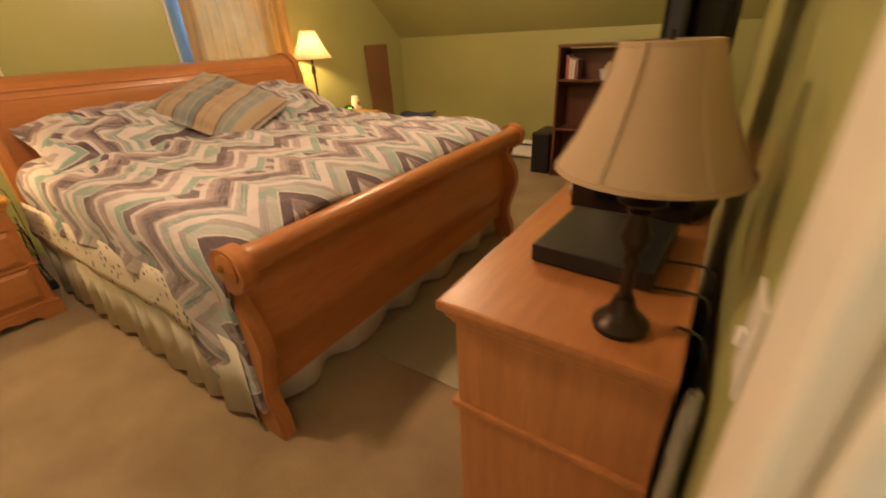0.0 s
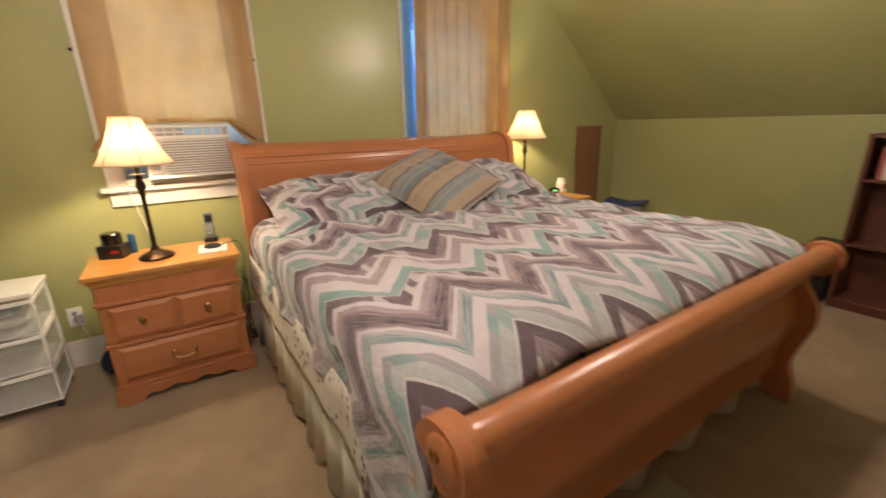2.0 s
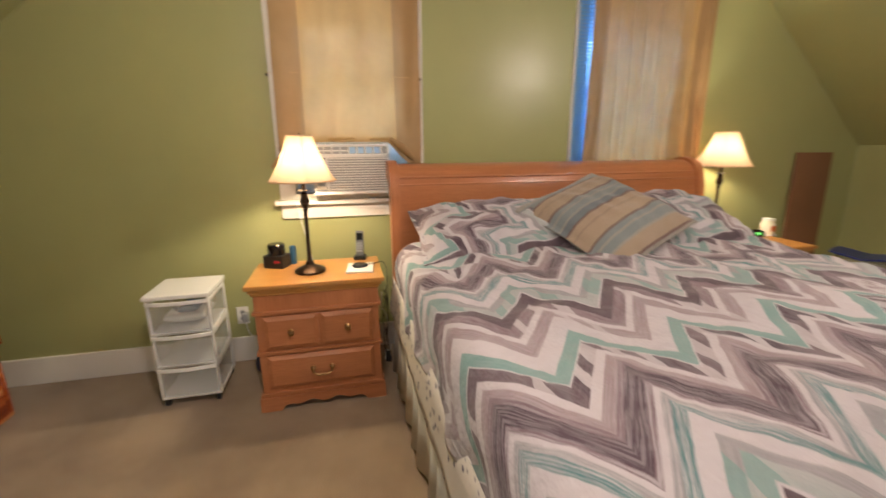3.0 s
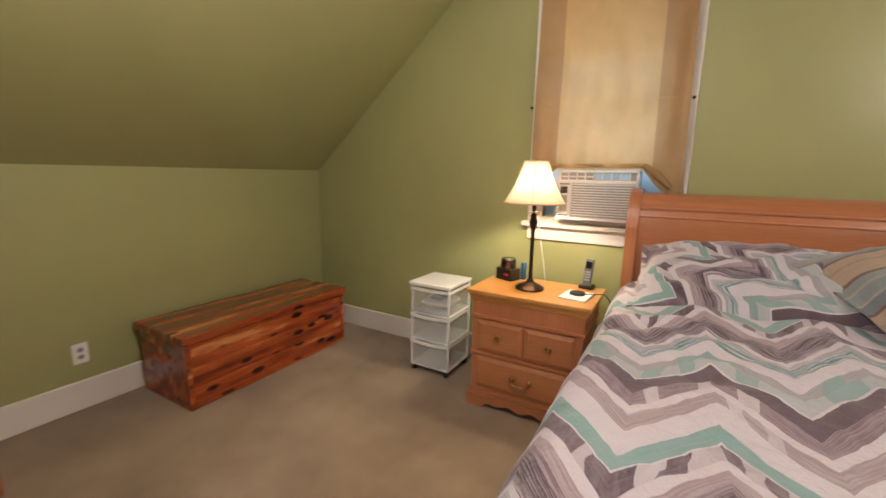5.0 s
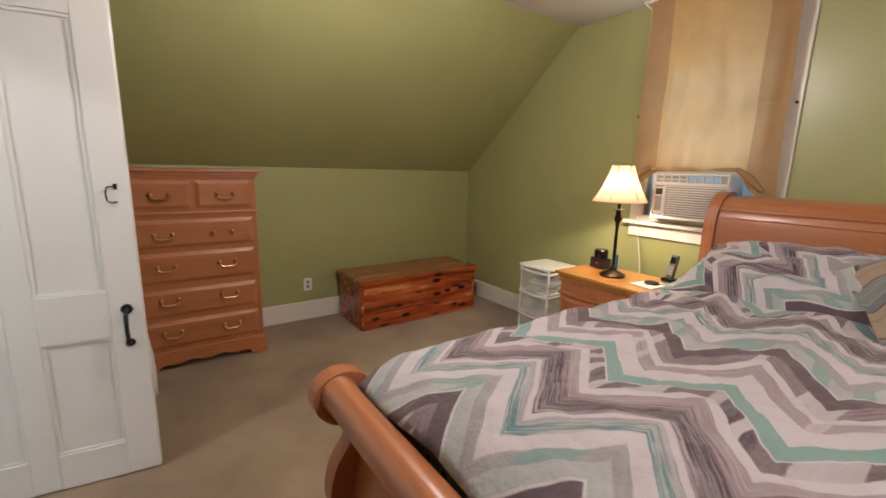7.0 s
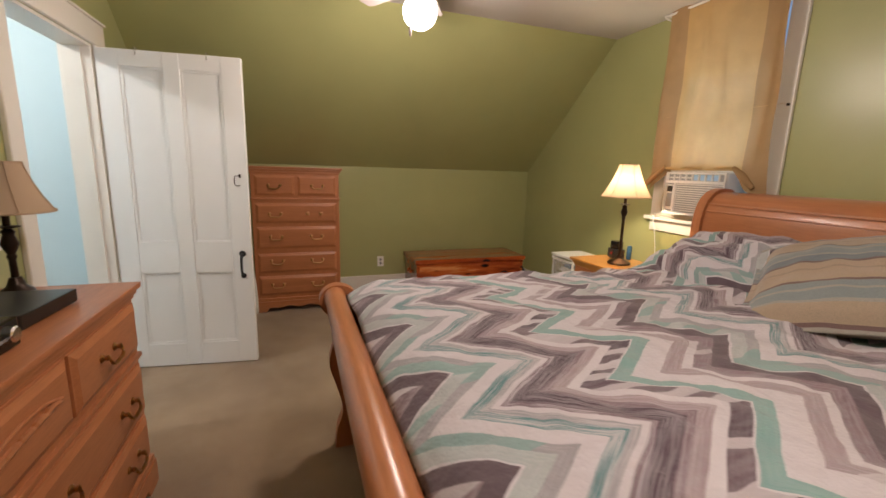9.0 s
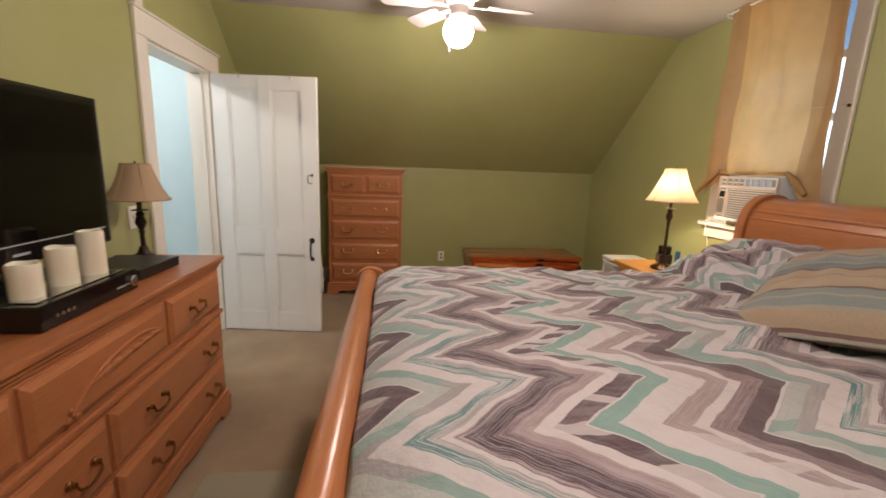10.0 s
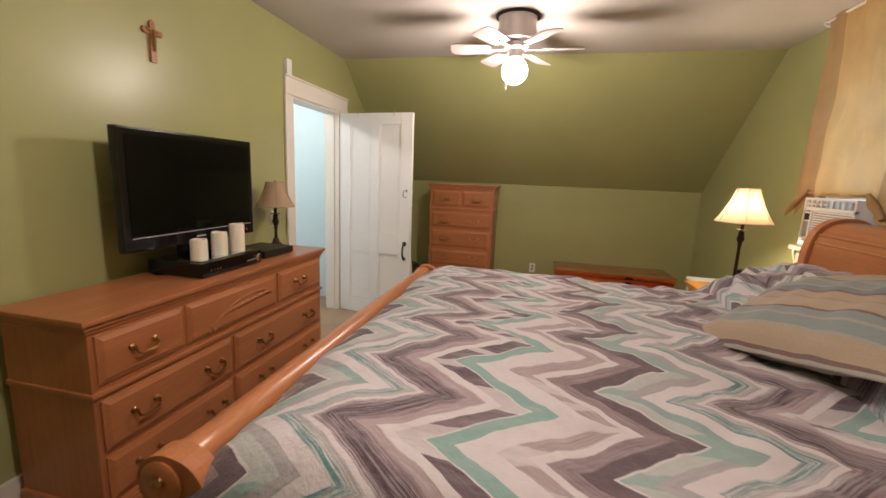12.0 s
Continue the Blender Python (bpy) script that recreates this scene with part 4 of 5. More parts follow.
def sheet_edge(y, side):
    bm = bmesh.new()
    n = 160
    cols = []
    for i in range(n + 1):
        x = -3.34 + 1.80 * i / n
        w = 0.010 * noise.noise(Vector((x * 6, side, 0)))
        low = 0.405 + 0.012 * math.sin(x * 9) + 0.012 * noise.noise(Vector((x * 5, side, 4)))
        cols.append([bm.verts.new((x, y + side * q, z)) for q, z in ((0.0, 0.60), (0.010 + w, 0.51), (0.022 + w, 0.44), (0.026 + w, low))])
    for a, b in zip(cols, cols[1:]):
        for k in range(3):
            bm.faces.new((a[k], b[k], b[k + 1], a[k + 1])).smooth = True
    p = part("sheet_edge", bm, sheet_cloth, bed, "floral sheet hanging below the duvet")
    p.modifiers.new("thickness", "SOLIDIFY").thickness = 0.003


sheet_edge(0.622, -1)
sheet_edge(2.688, 1)
bed_skirt(0.635, -1)
bed_skirt(2.675, 1)
bm = bmesh.new()
n = 220
hi, lo = [], []
for i in range(n + 1):
    y = 0.67 + 2.0 * i / n
    hi.append(bm.verts.new((-1.345, y, 0.30)))
    lo.append(bm.verts.new((-1.340 + 0.030 * math.sin(y * 17 + 3 * noise.noise(Vector((y * 4, 2, 0)))), y, 0.03 + 0.008 * math.sin(y * 19))))
for i in range(n):
    bm.faces.new((hi[i], hi[i + 1], lo[i + 1], lo[i])).smooth = True
p = part("bed_skirt", bm, skirt_cloth, bed, "gathered cream bed skirt")
p.modifiers.new("thickness", "SOLIDIFY").thickness = 0.002


# ---- lamps ----
def bell(r0, r1, z0, z1, sides, flare=0.35, n=8, thick=0.003):
    """A bell shaped lamp shade: a thin shell open at both ends."""
    bm = bmesh.new()
    rings = []
    for i in range(n + 1):
        s = i / n
        r = r1 + (r0 - r1) * ((1 - s) * (1 - flare * s))
        rings.append([bm.verts.new((r * math.cos(2 * math.pi * k / sides), r * math.sin(2 * math.pi * k / sides), z0 + (z1 - z0) * s)) for k in range(sides)])
    for a, b in zip(rings, rings[1:]):
        for k in range(sides):
            bm.faces.new((a[k], a[(k + 1) % sides], b[(k + 1) % sides], b[k]))
    return bm


def table_lamp(x, y, z, H, shade_h, r0, r1, lit, label, power=0):
    t = thing("table_lamp", (x, y, z), 12, label, "table lamp")
    s0 = H - shade_h
    kb = 1.0 if lit else 0.58
    part("base", lathe([(0.001, 0), (0.078 * kb, 0), (0.080 * kb, 0.010), (0.068 * kb, 0.020), (0.045 * kb, 0.030), (0.022, 0.042), (0.016, 0.060)], seg=28), bronze, t, smooth=True)
    k = s0 - 0.11
    part("stem", lathe([(0.011, 0.055), (0.010, k - 0.05), (0.014, k - 0.04), (0.011, k - 0.03), (0.020, k - 0.01), (0.024, k + 0.005), (0.015, k + 0.035), (0.019, k + 0.045), (0.010, k + 0.055), (0.011, s0 + 0.02)], seg=16), bronze, t, smooth=True)
    part("drip_plate", lathe([(0.010, k + 0.056), (0.034, k + 0.060), (0.034, k + 0.063), (0.010, k + 0.066)], seg=20), bronze, t, smooth=True)
    part("socket", lathe([(0.014, s0 + 0.01), (0.017, s0 + 0.05), (0.012, s0 + 0.06)], seg=14), bronze, t, smooth=True)
    part("bulb", lathe([(0.013, s0 + 0.055), (0.024, s0 + 0.34 * shade_h), (0.030, s0 + 0.44 * shade_h), (0.020, s0 + 0.56 * shade_h), (0.002, s0 + 0.60 * shade_h)], seg=14), bulb_glow if lit else wax, t, smooth=True).visible_shadow = not lit
    sh = part("shade", bell(r0, r1, s0, H, 40, 0.45), lit_shade if lit else shade_dry, t)
    for f in sh.data.polygons:
        f.use_smooth = True
    for zz, rr in ((s0 + 0.003, r0), (H - 0.003, r1)):
        part("shade_trim", lathe([(rr - 0.001, zz - 0.004), (rr + 0.002, zz - 0.003), (rr + 0.002, zz + 0.003), (rr - 0.001, zz + 0.004), (rr - 0.001, zz - 0.004)], seg=40, caps=False), lit_shade if lit else shade_dry, t, smooth=True)
    bm = bmesh.new()
    for q in range(3):
        a = q * 2.094
        tube([(0, 0, H - 0.012), (r1 * math.cos(a) * 0.97, r1 * math.sin(a) * 0.97, H - 0.012)], 0.002, 5, bm)
    tube([(0, 0, H - 0.014), (0, 0, H + 0.012)], 0.003, 6, bm)
    part("spider", bm, bronze, t)
    bm = bmesh.new()
    for q in range(6):
        a = q * math.pi / 3
        pts = []
        for i in range(9):
            tt = i / 8
            r = r1 + (r0 - r1) * ((1 - tt) * (1 - 0.45 * tt)) + 0.0015
            pts.append((r * math.cos(a), r * math.sin(a), s0 + shade_h * tt))
        tube(pts, 0.0022, 5, bm)
    part("shade_rib", bm, lit_shade if lit else shade_dry, t)
    if lit:
        lamp("table_bulb_light", "POINT", power, (1.0, 0.80, 0.52), (x, y, z + s0 + 0.40 * shade_h), shadow_soft_size=0.03)
    return t


table_lamp(-3.25, 0.168, 0.695, 0.705, 0.225, 0.165, 0.064, True, "lit bronze table lamp with a cream bell shade", 24)
table_lamp(-3.44, 2.985, 0.695, 0.735, 0.232, 0.185, 0.072, True, "lit bronze table lamp with a cream bell shade", 24)
table_lamp(-0.150, 0.750, 0.865, 0.445, 0.165, 0.128, 0.058, False, "unlit bronze table lamp with a beige shade on dresser")

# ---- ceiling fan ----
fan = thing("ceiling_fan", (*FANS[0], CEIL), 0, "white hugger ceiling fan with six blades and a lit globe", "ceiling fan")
part("housing", lathe([(0.127, 0), (0.127, -0.03), (0.122, -0.04), (0.128, -0.11), (0.115, -0.15), (0.085, -0.165), (0.06, -0.17)], seg=36), fan_white, fan, smooth=True)
part("canopy_ring", lathe([(0.1285, -0.0005), (0.150, -0.0005), (0.146, -0.010), (0.1285, -0.012), (0.1285, -0.0005)], seg=36, caps=False), matte_black, fan, smooth=True)
part("rotor", lathe([(0.06, -0.168), (0.085, -0.175), (0.085, -0.20), (0.055, -0.215), (0.045, -0.25), (0.055, -0.262), (0.05, -0.27)], seg=28), fan_white, fan, smooth=True)
for k in range(6):
    a = k * 60 + 4
    bm = bmesh.new()
    pts = [(0.17, -0.045), (0.20, -0.055), (0.40, -0.066), (0.435, -0.055), (0.445, 0.0), (0.435, 0.055), (0.40, 0.066), (0.20, 0.055), (0.17, 0.045)]
    prism(pts, "z", -0.003, 0.003, bm)
    b = part("blade", bm, fan_white, fan)
    b.matrix_basis = pose(0, 0, -0.205, 0, 0, a) @ pose(0, 0, 0, 12, 0, 0)
    bm = box(0.07, 0.22, -0.014, 0.014, -0.009, -0.004, 0.002)
    b2 = part("blade_iron", bm, fan_white, fan)
    b2.matrix_basis = pose(0, 0, -0.205, 0, 0, a) @ pose(0, 0, 0, 12, 0, 0)
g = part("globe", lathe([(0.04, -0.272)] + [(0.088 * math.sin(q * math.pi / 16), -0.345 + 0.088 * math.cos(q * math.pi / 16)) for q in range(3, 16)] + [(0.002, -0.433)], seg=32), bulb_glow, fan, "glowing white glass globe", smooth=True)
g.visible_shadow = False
bm = tube([(0.05, 0.02, -0.26), (0.055, 0.02, -0.42)], 0.0015, 5)
lathe([(0.002, -0.42), (0.008, -0.43), (0.009, -0.46), (0.004, -0.475)], (0.055, 0.02, 0), 10, bm)
part("pull_chain", bm, fan_white, fan)

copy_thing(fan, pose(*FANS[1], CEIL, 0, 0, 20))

# ---- television and things on the dresser ----
tv = thing("television", (-0.180, 1.470, 0.0), -90, "black flat screen television standing on the dresser", "television")
part("bezel", box(-0.412, 0.412, -0.03, 0.012, 1.006, 1.550, 0.010, None, 2), gloss_black, tv)
part("screen", box(-0.378, 0.378, -0.0325, -0.029, 1.075, 1.518), material("screen_glass", (0.003, 0.003, 0.003), 0.10, Specular_IOR_Level=0.28), tv)
part("back_housing", box(-0.36, 0.36, 0.0125, 0.075, 1.05, 1.51, 0.025, None, 3), matte_black, tv)
part("lower_trim", box(-0.376, 0.376, -0.0335, -0.0302, 1.066, 1.070), grey_plastic, tv)
part("stand", box(-0.10, 0.10, -0.005, 0.035, 0.892, 1.02, 0.006), gloss_black, tv)
part("foot_plate", lathe([(0.001, 0.8662), (0.125, 0.8662), (0.128, 0.874), (0.110, 0.886), (0.04, 0.893), (0.001, 0.893)], (0, 0.04, 0), 40, squash=(1.75, 0.80)), gloss_black, tv, smooth=True)
part("maker_mark", box(-0.03, 0.03, -0.0325, -0.0305, 1.034, 1.042), grey_plastic, tv)
part("power_light", box(0.345, 0.349, -0.0325, -0.0305, 1.034, 1.038), material("red_lamp", (0.3, 0, 0), 0.4, Emission_Color=(1.0, 0.05, 0.02, 1), Emission_Strength=3.0), tv)


# ---- curtains ----
def curtain(name, yc, top, width_top, width_bot, hem, x, label, folds, seed, border=0.13, sweep=0.0):
    """A cloth panel hanging in the plane x; hem(f) gives its lower edge over its width from 0 to 1."""
    c = thing(name, (0, 0, 0), 0, label, "curtain")
    n, m = 120, 40
    for nm, f0, f1, mat in (("border", 0.0, border, hem_cloth), ("panel", border, 1 - border, curtain_cloth), ("border", 1 - border, 1.0, hem_cloth)):
        bm = bmesh.new()
        k = max(16, int(n * (f1 - f0)))
        g = []
        for i in range(k + 1):
            f = f0 + (f1 - f0) * i / k
            row = []
            for j in range(m + 1):
                t = j / m
                w = width_top * (1 - t) + width_bot * t
                z = top * (1 - t) + hem(f) * t
                d = 0.017 * math.sin(f * folds * 6.283 + sweep * t * t + 2.0 * noise.noise(Vector((f * 3, t * 1.5, seed)))) * (0.7 + 0.5 * t)
                d += 0.034 * noise.noise(Vector((f * 5 - t * 1.6, t * 1.5, seed + 5))) + 0.008 * noise.noise(Vector((f * 14, t * 5, seed)))
                row.append(bm.verts.new((x + d, yc + w * (f - 0.5), z)))
            g.append(row)
        for i in range(k):
            for j in range(m):
                bm.faces.new((g[i][j], g[i + 1][j], g[i + 1][j + 1], g[i][j + 1])).smooth = True
        part(nm, bm, mat, c)
    bm = tube([(x, yc - width_top / 2 - 0.02, top - 0.02), (x, yc + width_top / 2 + 0.02, top - 0.02)], 0.008, 10)
    part("rod", bm, trim_white, c, "white curtain rod")
    bm = tube(smooth_curve([(XW + 0.002, yc - width_top / 2 - 0.03, top - 0.05), (x, yc - width_top / 2 - 0.03, top - 0.045), (x + 0.01, yc - width_top / 2 - 0.05, top - 0.02),
                            (x, yc - width_top / 2 - 0.02, top - 0.02)], 4), 0.005, 6)
    part("rod_bracket", bm, trim_white, c)
    return c


def hem1(f):
    z = 1.372
    if f < 0.2:
        z -= 0.15 * (1 - f / 0.2) ** 1.2
    if f > 0.76:
        z -= 0.14 * math.sin((f - 0.76) / 0.24 * 1.9)
    return z


c1 = curtain("curtain", 0.437, 2.47, 0.80, 0.83, hem1, XW + 0.085, "sheer tan curtain, its lower corners pinned up", 3.2, 1.0, 0.18, 1.6)
# gathered lower corners, cord and pins
for pts, rad in (([(XW + 0.095, 0.15, 1.40), (XW + 0.11, 0.07, 1.33), (XW + 0.115, 0.015, 1.27), (XW + 0.115, -0.02, 1.23)], [0.012, 0.020, 0.016, 0.006]),
                 ([(XW + 0.10, 0.66, 1.39), (XW + 0.115, 0.73, 1.34), (XW + 0.11, 0.80, 1.27)], [0.012, 0.024, 0.014])):
    part("gathered_corner", tube(pts, rad, 10), hem_cloth, c1, smooth=True)
bm = lathe([(0.009, 0.16), (0.009, 0.66)], (XW + 0.095, 0, 1.388), 10, axis="y")
part("rolled_hem", bm, curtain_cloth, c1, smooth=True)
for y in (-0.012, 0.862):
    part("pin", lathe([(0.001, 0.02), (0.008, 0.024), (0.008, 0.034), (0.001, 0.038)], (XW, y, 1.74), 10, axis="x"), bronze, c1)
part("tie_cord", tube([(XW + 0.05, -0.012, 1.745), (XW + 0.115, 0.16, 1.742)], 0.0011, 5), curtain_cloth, c1)
part("tie_cord", tube([(XW + 0.05, 0.862, 1.745), (XW + 0.115, 0.68, 1.735)], 0.0011, 5), curtain_cloth, c1)
curtain("curtain", 2.455, 2.47, 0.93, 0.97, lambda f: 0.82 + 0.01 * math.sin(f * 20), XW + 0.085, "sheer tan curtain hanging straight behind the headboard", 8, 9.0)

# slats and head rail carry a painted-in blue daylight tint
bl = thing("mini_blinds", (0, 0, 0), 0, "white slatted blinds behind the curtain, tinted blue for daylight", "window blinds")
for k in range(58):
    z = 1.10 + k * 0.0222
    s = part("slat", box(-0.0145, 0.0145, 1.915, 2.765, -0.0006, 0.0006), blinds_daylight_tint, bl)
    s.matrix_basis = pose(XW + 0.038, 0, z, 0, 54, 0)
part("head_rail", box(XW + 0.0235, XW + 0.055, 1.915, 2.765, 2.39, 2.42, 0.002), blinds_daylight_tint, bl)

# ---- air conditioner in the first window ----
ac = thing("air_conditioner", (-3.557, 0.425, 1.068), 90, "white window air conditioner with a slatted grille", "air conditioner")
W2 = 0.222
part("case", box(-W2, W2, 0.02, 0.42, 0, 0.292, 0.004), white_plastic, ac)
bm = box(-W2, W2, 0.0, 0.02, 0, 0.018, 0.002)
box(-W2, W2, 0.0, 0.02, 0.215, 0.235, 0.002, bm)
box(-W2, W2, 0.0, 0.02, 0.278, 0.292, 0.002, bm)
box(-W2, -W2 + 0.012, 0.0, 0.02, 0.018, 0.278, 0.001, bm)
box(W2 - 0.012, W2, 0.0, 0.02, 0.018, 0.278, 0.001, bm)
box(-W2 + 0.075, -W2 + 0.088, 0.0, 0.02, 0.018, 0.215, 0.001, bm)
part("front_frame", bm, white_plastic, ac)
part("dark_recess", box(-W2 + 0.012, W2 - 0.012, 0.014, 0.019, 0.02, 0.276), grey_plastic, ac)
part("control_panel", box(-W2 + 0.014, -W2 + 0.073, 0.004, 0.013, 0.03, 0.205, 0.002), white_plastic, ac)
part("display", box(-W2 + 0.022, -W2 + 0.064, 0.0015, 0.004, 0.155, 0.195), black_plastic, ac)
part("control_label", box(-W2 + 0.022, -W2 + 0.064, 0.0025, 0.004, 0.05, 0.145), grey_plastic, ac)
for k in range(13):
    z = 0.027 + k * 0.0148
    part("louvre", box(-W2 + 0.090, W2 - 0.014, 0.002, 0.013, z, z + 0.0075, 0.001), white_plastic, ac)
for k in range(9):
    x = -W2 + 0.014 + k * 0.0475
    part("vent_divider", box(x, x + 0.007, 0.001, 0.013, 0.236, 0.277, 0.001), white_plastic, ac)
for k in range(8):
    x = -W2 + 0.022 + k * 0.0475
    if k < 4:
        part("vent_vane", box(x, x + 0.038, 0.004, 0.012, 0.250, 0.258), white_plastic, ac)
# added blue panels: daylight seen through the vent cells, painted as a colour
pale_blue = material("painted_sky_blue", (0.40, 0.62, 0.85), 0.3)
for k in range(4, 8):
    x = -W2 + 0.023 + k * 0.0475
    part("vent_window", box(x, x + 0.036, 0.0125, 0.0138, 0.238, 0.275), pale_blue, ac)
part("support_board", box(-0.335, 0.36, 0.10, 0.215, -0.037, -0.001, 0.002), trim_white, ac, "painted board under the air conditioner")
for s, x0, x1 in ((1, 0.205, 0.38), (-1, -0.355, -0.205)):
    filler = part("side_filler", box(x0, x1, 0.174, 0.192, 0.288, 0.300), filler_white, ac, "pleated side filler")
    for k in range(8):
        a, b = x0 + (x1 - x0) * k / 8, x0 + (x1 - x0) * (k + 1) / 8
        part("pleat", box(a, b, 0.175 + 0.006 * (k % 2), 0.185 + 0.006 * (k % 2), -0.036, 0.2878), filler_white, filler)

# ---- plastic drawer cart ----
ct = thing("drawer_cart", (-3.395, -0.49, 0), 90, "white plastic cart with three frosted drawers on castors", "drawer cart")
w, d, H = 0.145, 0.155, 0.625
part("cart_top", box(-w - 0.008, w + 0.008, -d - 0.012, d, H - 0.022, H, 0.008, None, 2), white_plastic, ct)
for k in range(3):
    z0 = 0.055 + k * 0.183
    fr = bmesh.new()
    for x in (-w, w - 0.012):
        box(x, x + 0.012, -d, -d + 0.02, z0, z0 + 0.18, 0.003, fr)
        box(x, x + 0.012, d - 0.02, d, z0, z0 + 0.18, 0.003, fr)
    box(-w, w, -d, d, z0 - 0.012, z0, 0.003, fr)
    for s in (-1, 1):
        box(min(s * w, s * (w - 0.010)), max(s * w, s * (w - 0.010)), -d + 0.02, d - 0.02, z0 + 0.145, z0 + 0.165, 0.003, fr)
    part("frame", fr, white_plastic, ct)
    out = []
    for q in range(13):
        u = -1 + 2 * q / 12
        out.append(((w - 0.004) * u, -d - 0.018 * (1 - u * u)))
    ring = out + [(w - 0.006, d - 0.03), (-w + 0.006, d - 0.03)]
    inner = [(x * 0.96, y + 0.004 if y < 0 else y - 0.004) for x, y in ring]
    bm = bmesh.new()
    z1 = z0 + 0.162
    lo, hi = [bm.verts.new((x, y, z0 + 0.004)) for x, y in ring], [bm.verts.new((x, y, z1)) for x, y in ring]
    li, hn = [bm.verts.new((x, y, z0 + 0.008)) for x, y in inner], [bm.verts.new((x, y, z1)) for x, y in inner]
    m_ = len(ring)
    for q in range(m_):
        r_ = (q + 1) % m_
        bm.faces.new((lo[q], lo[r_], hi[r_], hi[q]))
        bm.faces.new((li[q], hn[q], hn[r_], li[r_]))
        bm.faces.new((hi[q], hi[r_], hn[r_], hn[q]))
    bm.faces.new(lo)
    bm.faces.new(li)
    dr = part("drawer", bm, frosted, ct, "frosted translucent drawer")
    pts = [(x, y - 0.002) for x, y in out]
    bm = prism(pts + [(x, y - 0.010) for x, y in pts[::-1]], "z", z0 + 0.155, z0 + 0.172)
    part("rim", bm, white_plastic, dr)
for k, (x, y) in enumerate(((-w + 0.02, -d + 0.02), (w - 0.02, -d + 0.02), (-w + 0.02, d - 0.02), (w - 0.02, d - 0.02))):
    bm = lathe([(0.001, -0.009), (0.020, -0.009), (0.020, 0.009), (0.001, 0.009)], (x, y, 0.0205), 14, axis="x")
    box(x - 0.004, x + 0.004, y - 0.006, y + 0.006, 0.02, 0.044, 0, bm)
    part("castor", bm, black_plastic, ct)
cl = cushion("folded_cloth", 0.20, 0.20, 0.07, paper, pose(-3.395, -0.49, 0.475), "white cloth folded inside the top drawer", "cloth", 0, 3)
blue_cloth = paint("blue_cloth", (0.10, 0.20, 0.30), 0.9)
cushion("blue_cloth", 0.14, 0.09, 0.035, blue_cloth, pose(-3.34, -0.46, 0.527), "small blue cloth in the top drawer", "cloth", 0, 5)

# ---- things on the nightstands ----
TZ = 0.6955
ck = thing("alarm_clock", (-3.385, -0.015, TZ), 68, "black alarm clock with red digits", "alarm clock")
part("body", box(-0.058, 0.058, -0.045, 0.045, 0.0, 0.072, 0.008, None, 2), black_plastic, ck)
part("dial_top", lathe([(0.001, 0.072), (0.044, 0.072), (0.046, 0.080), (0.046, 0.125), (0.040, 0.132), (0.001, 0.132)], seg=28), gloss_black, ck, smooth=True)
red = material("red_digits", (0.4, 0.0, 0.0), 0.4, Emission_Color=(1.0, 0.03, 0.08, 1), Emission_Strength=0.18)
for k in range(3):
    part("digit", box(0.008 + k * 0.012, 0.016 + k * 0.012, -0.0465, -0.045, 0.032, 0.046), red, ck)
tin = thing("blue_tin", (-3.435, 0.065, TZ), 15, "slim blue can behind the clock", "can")
part("can", lathe([(0.001, 0), (0.018, 0), (0.018, 0.095), (0.012, 0.105), (0.001, 0.105)], seg=18), material("blue_metal", (0.03, 0.10, 0.20), 0.35, 0.4), tin, smooth=True)
ph = thing("cordless_phone", (-3.44, 0.440, TZ), 80, "grey and black cordless phone on its cradle", "telephone")
part("cradle", box(-0.035, 0.035, -0.035, 0.035, 0, 0.022, 0.008, None, 2), black_plastic, ph)
hs = part("handset", box(-0.023, 0.023, -0.012, 0.012, 0.0, 0.150, 0.008, None, 3), material("handset_plastic", (0.10, 0.105, 0.11), 0.35), ph)
hs.matrix_basis = pose(0, -0.002, 0.018, -14, 0, 0)
part("screen", box(-0.017, 0.017, -0.0135, -0.0120, 0.095, 0.135, 0.001), gloss_black, hs)
for r in range(4):
    for q in range(3):
        part("key", box(-0.015 + q * 0.011, -0.007 + q * 0.011, -0.0138, -0.012, 0.025 + r * 0.015, 0.034 + r * 0.015, 0.0008), grey_plastic, hs)
nb = thing("notepad", (-3.235, 0.43, TZ), 84, "white notepad lying open on the nightstand", "notepad")
part("pages", box(-0.070, 0.070, -0.09, 0.09, 0, 0.009, 0.001), paper, nb)
mo = thing("black_puck", (-3.25, 0.43, TZ + 0.0095), 0, "round black charging puck on the notepad", "charger")
part("puck", lathe([(0.001, 0), (0.040, 0), (0.043, 0.005), (0.036, 0.012), (0.001, 0.013)], seg=26), matte_black, mo, smooth=True)
part("cord", tube(smooth_curve([(0.0, 0.040, 0.006), (-0.01, 0.09, 0.010), (-0.06, 0.135, -0.005), (-0.14, 0.160, -0.10), (-0.20, 0.165, -0.32), (-0.22, 0.15, -0.55)], 6), 0.0022, 6), matte_black, mo)
jar = thing("candle_jar", (-3.35, 3.385, TZ), 0, "glass jar candle with a cream and orange label", "candle")
part("jar", lathe([(0.001, 0.008), (0.042, 0.008), (0.046, 0.016), (0.046, 0.085), (0.036, 0.100), (0.036, 0.112), (0.001, 0.112)], seg=26), wax, jar, smooth=True)
part("lid", lathe([(0.001, 0.112), (0.038, 0.113), (0.038, 0.124), (0.012, 0.128), (0.001, 0.130)], seg=26), white_plastic, jar, smooth=True)
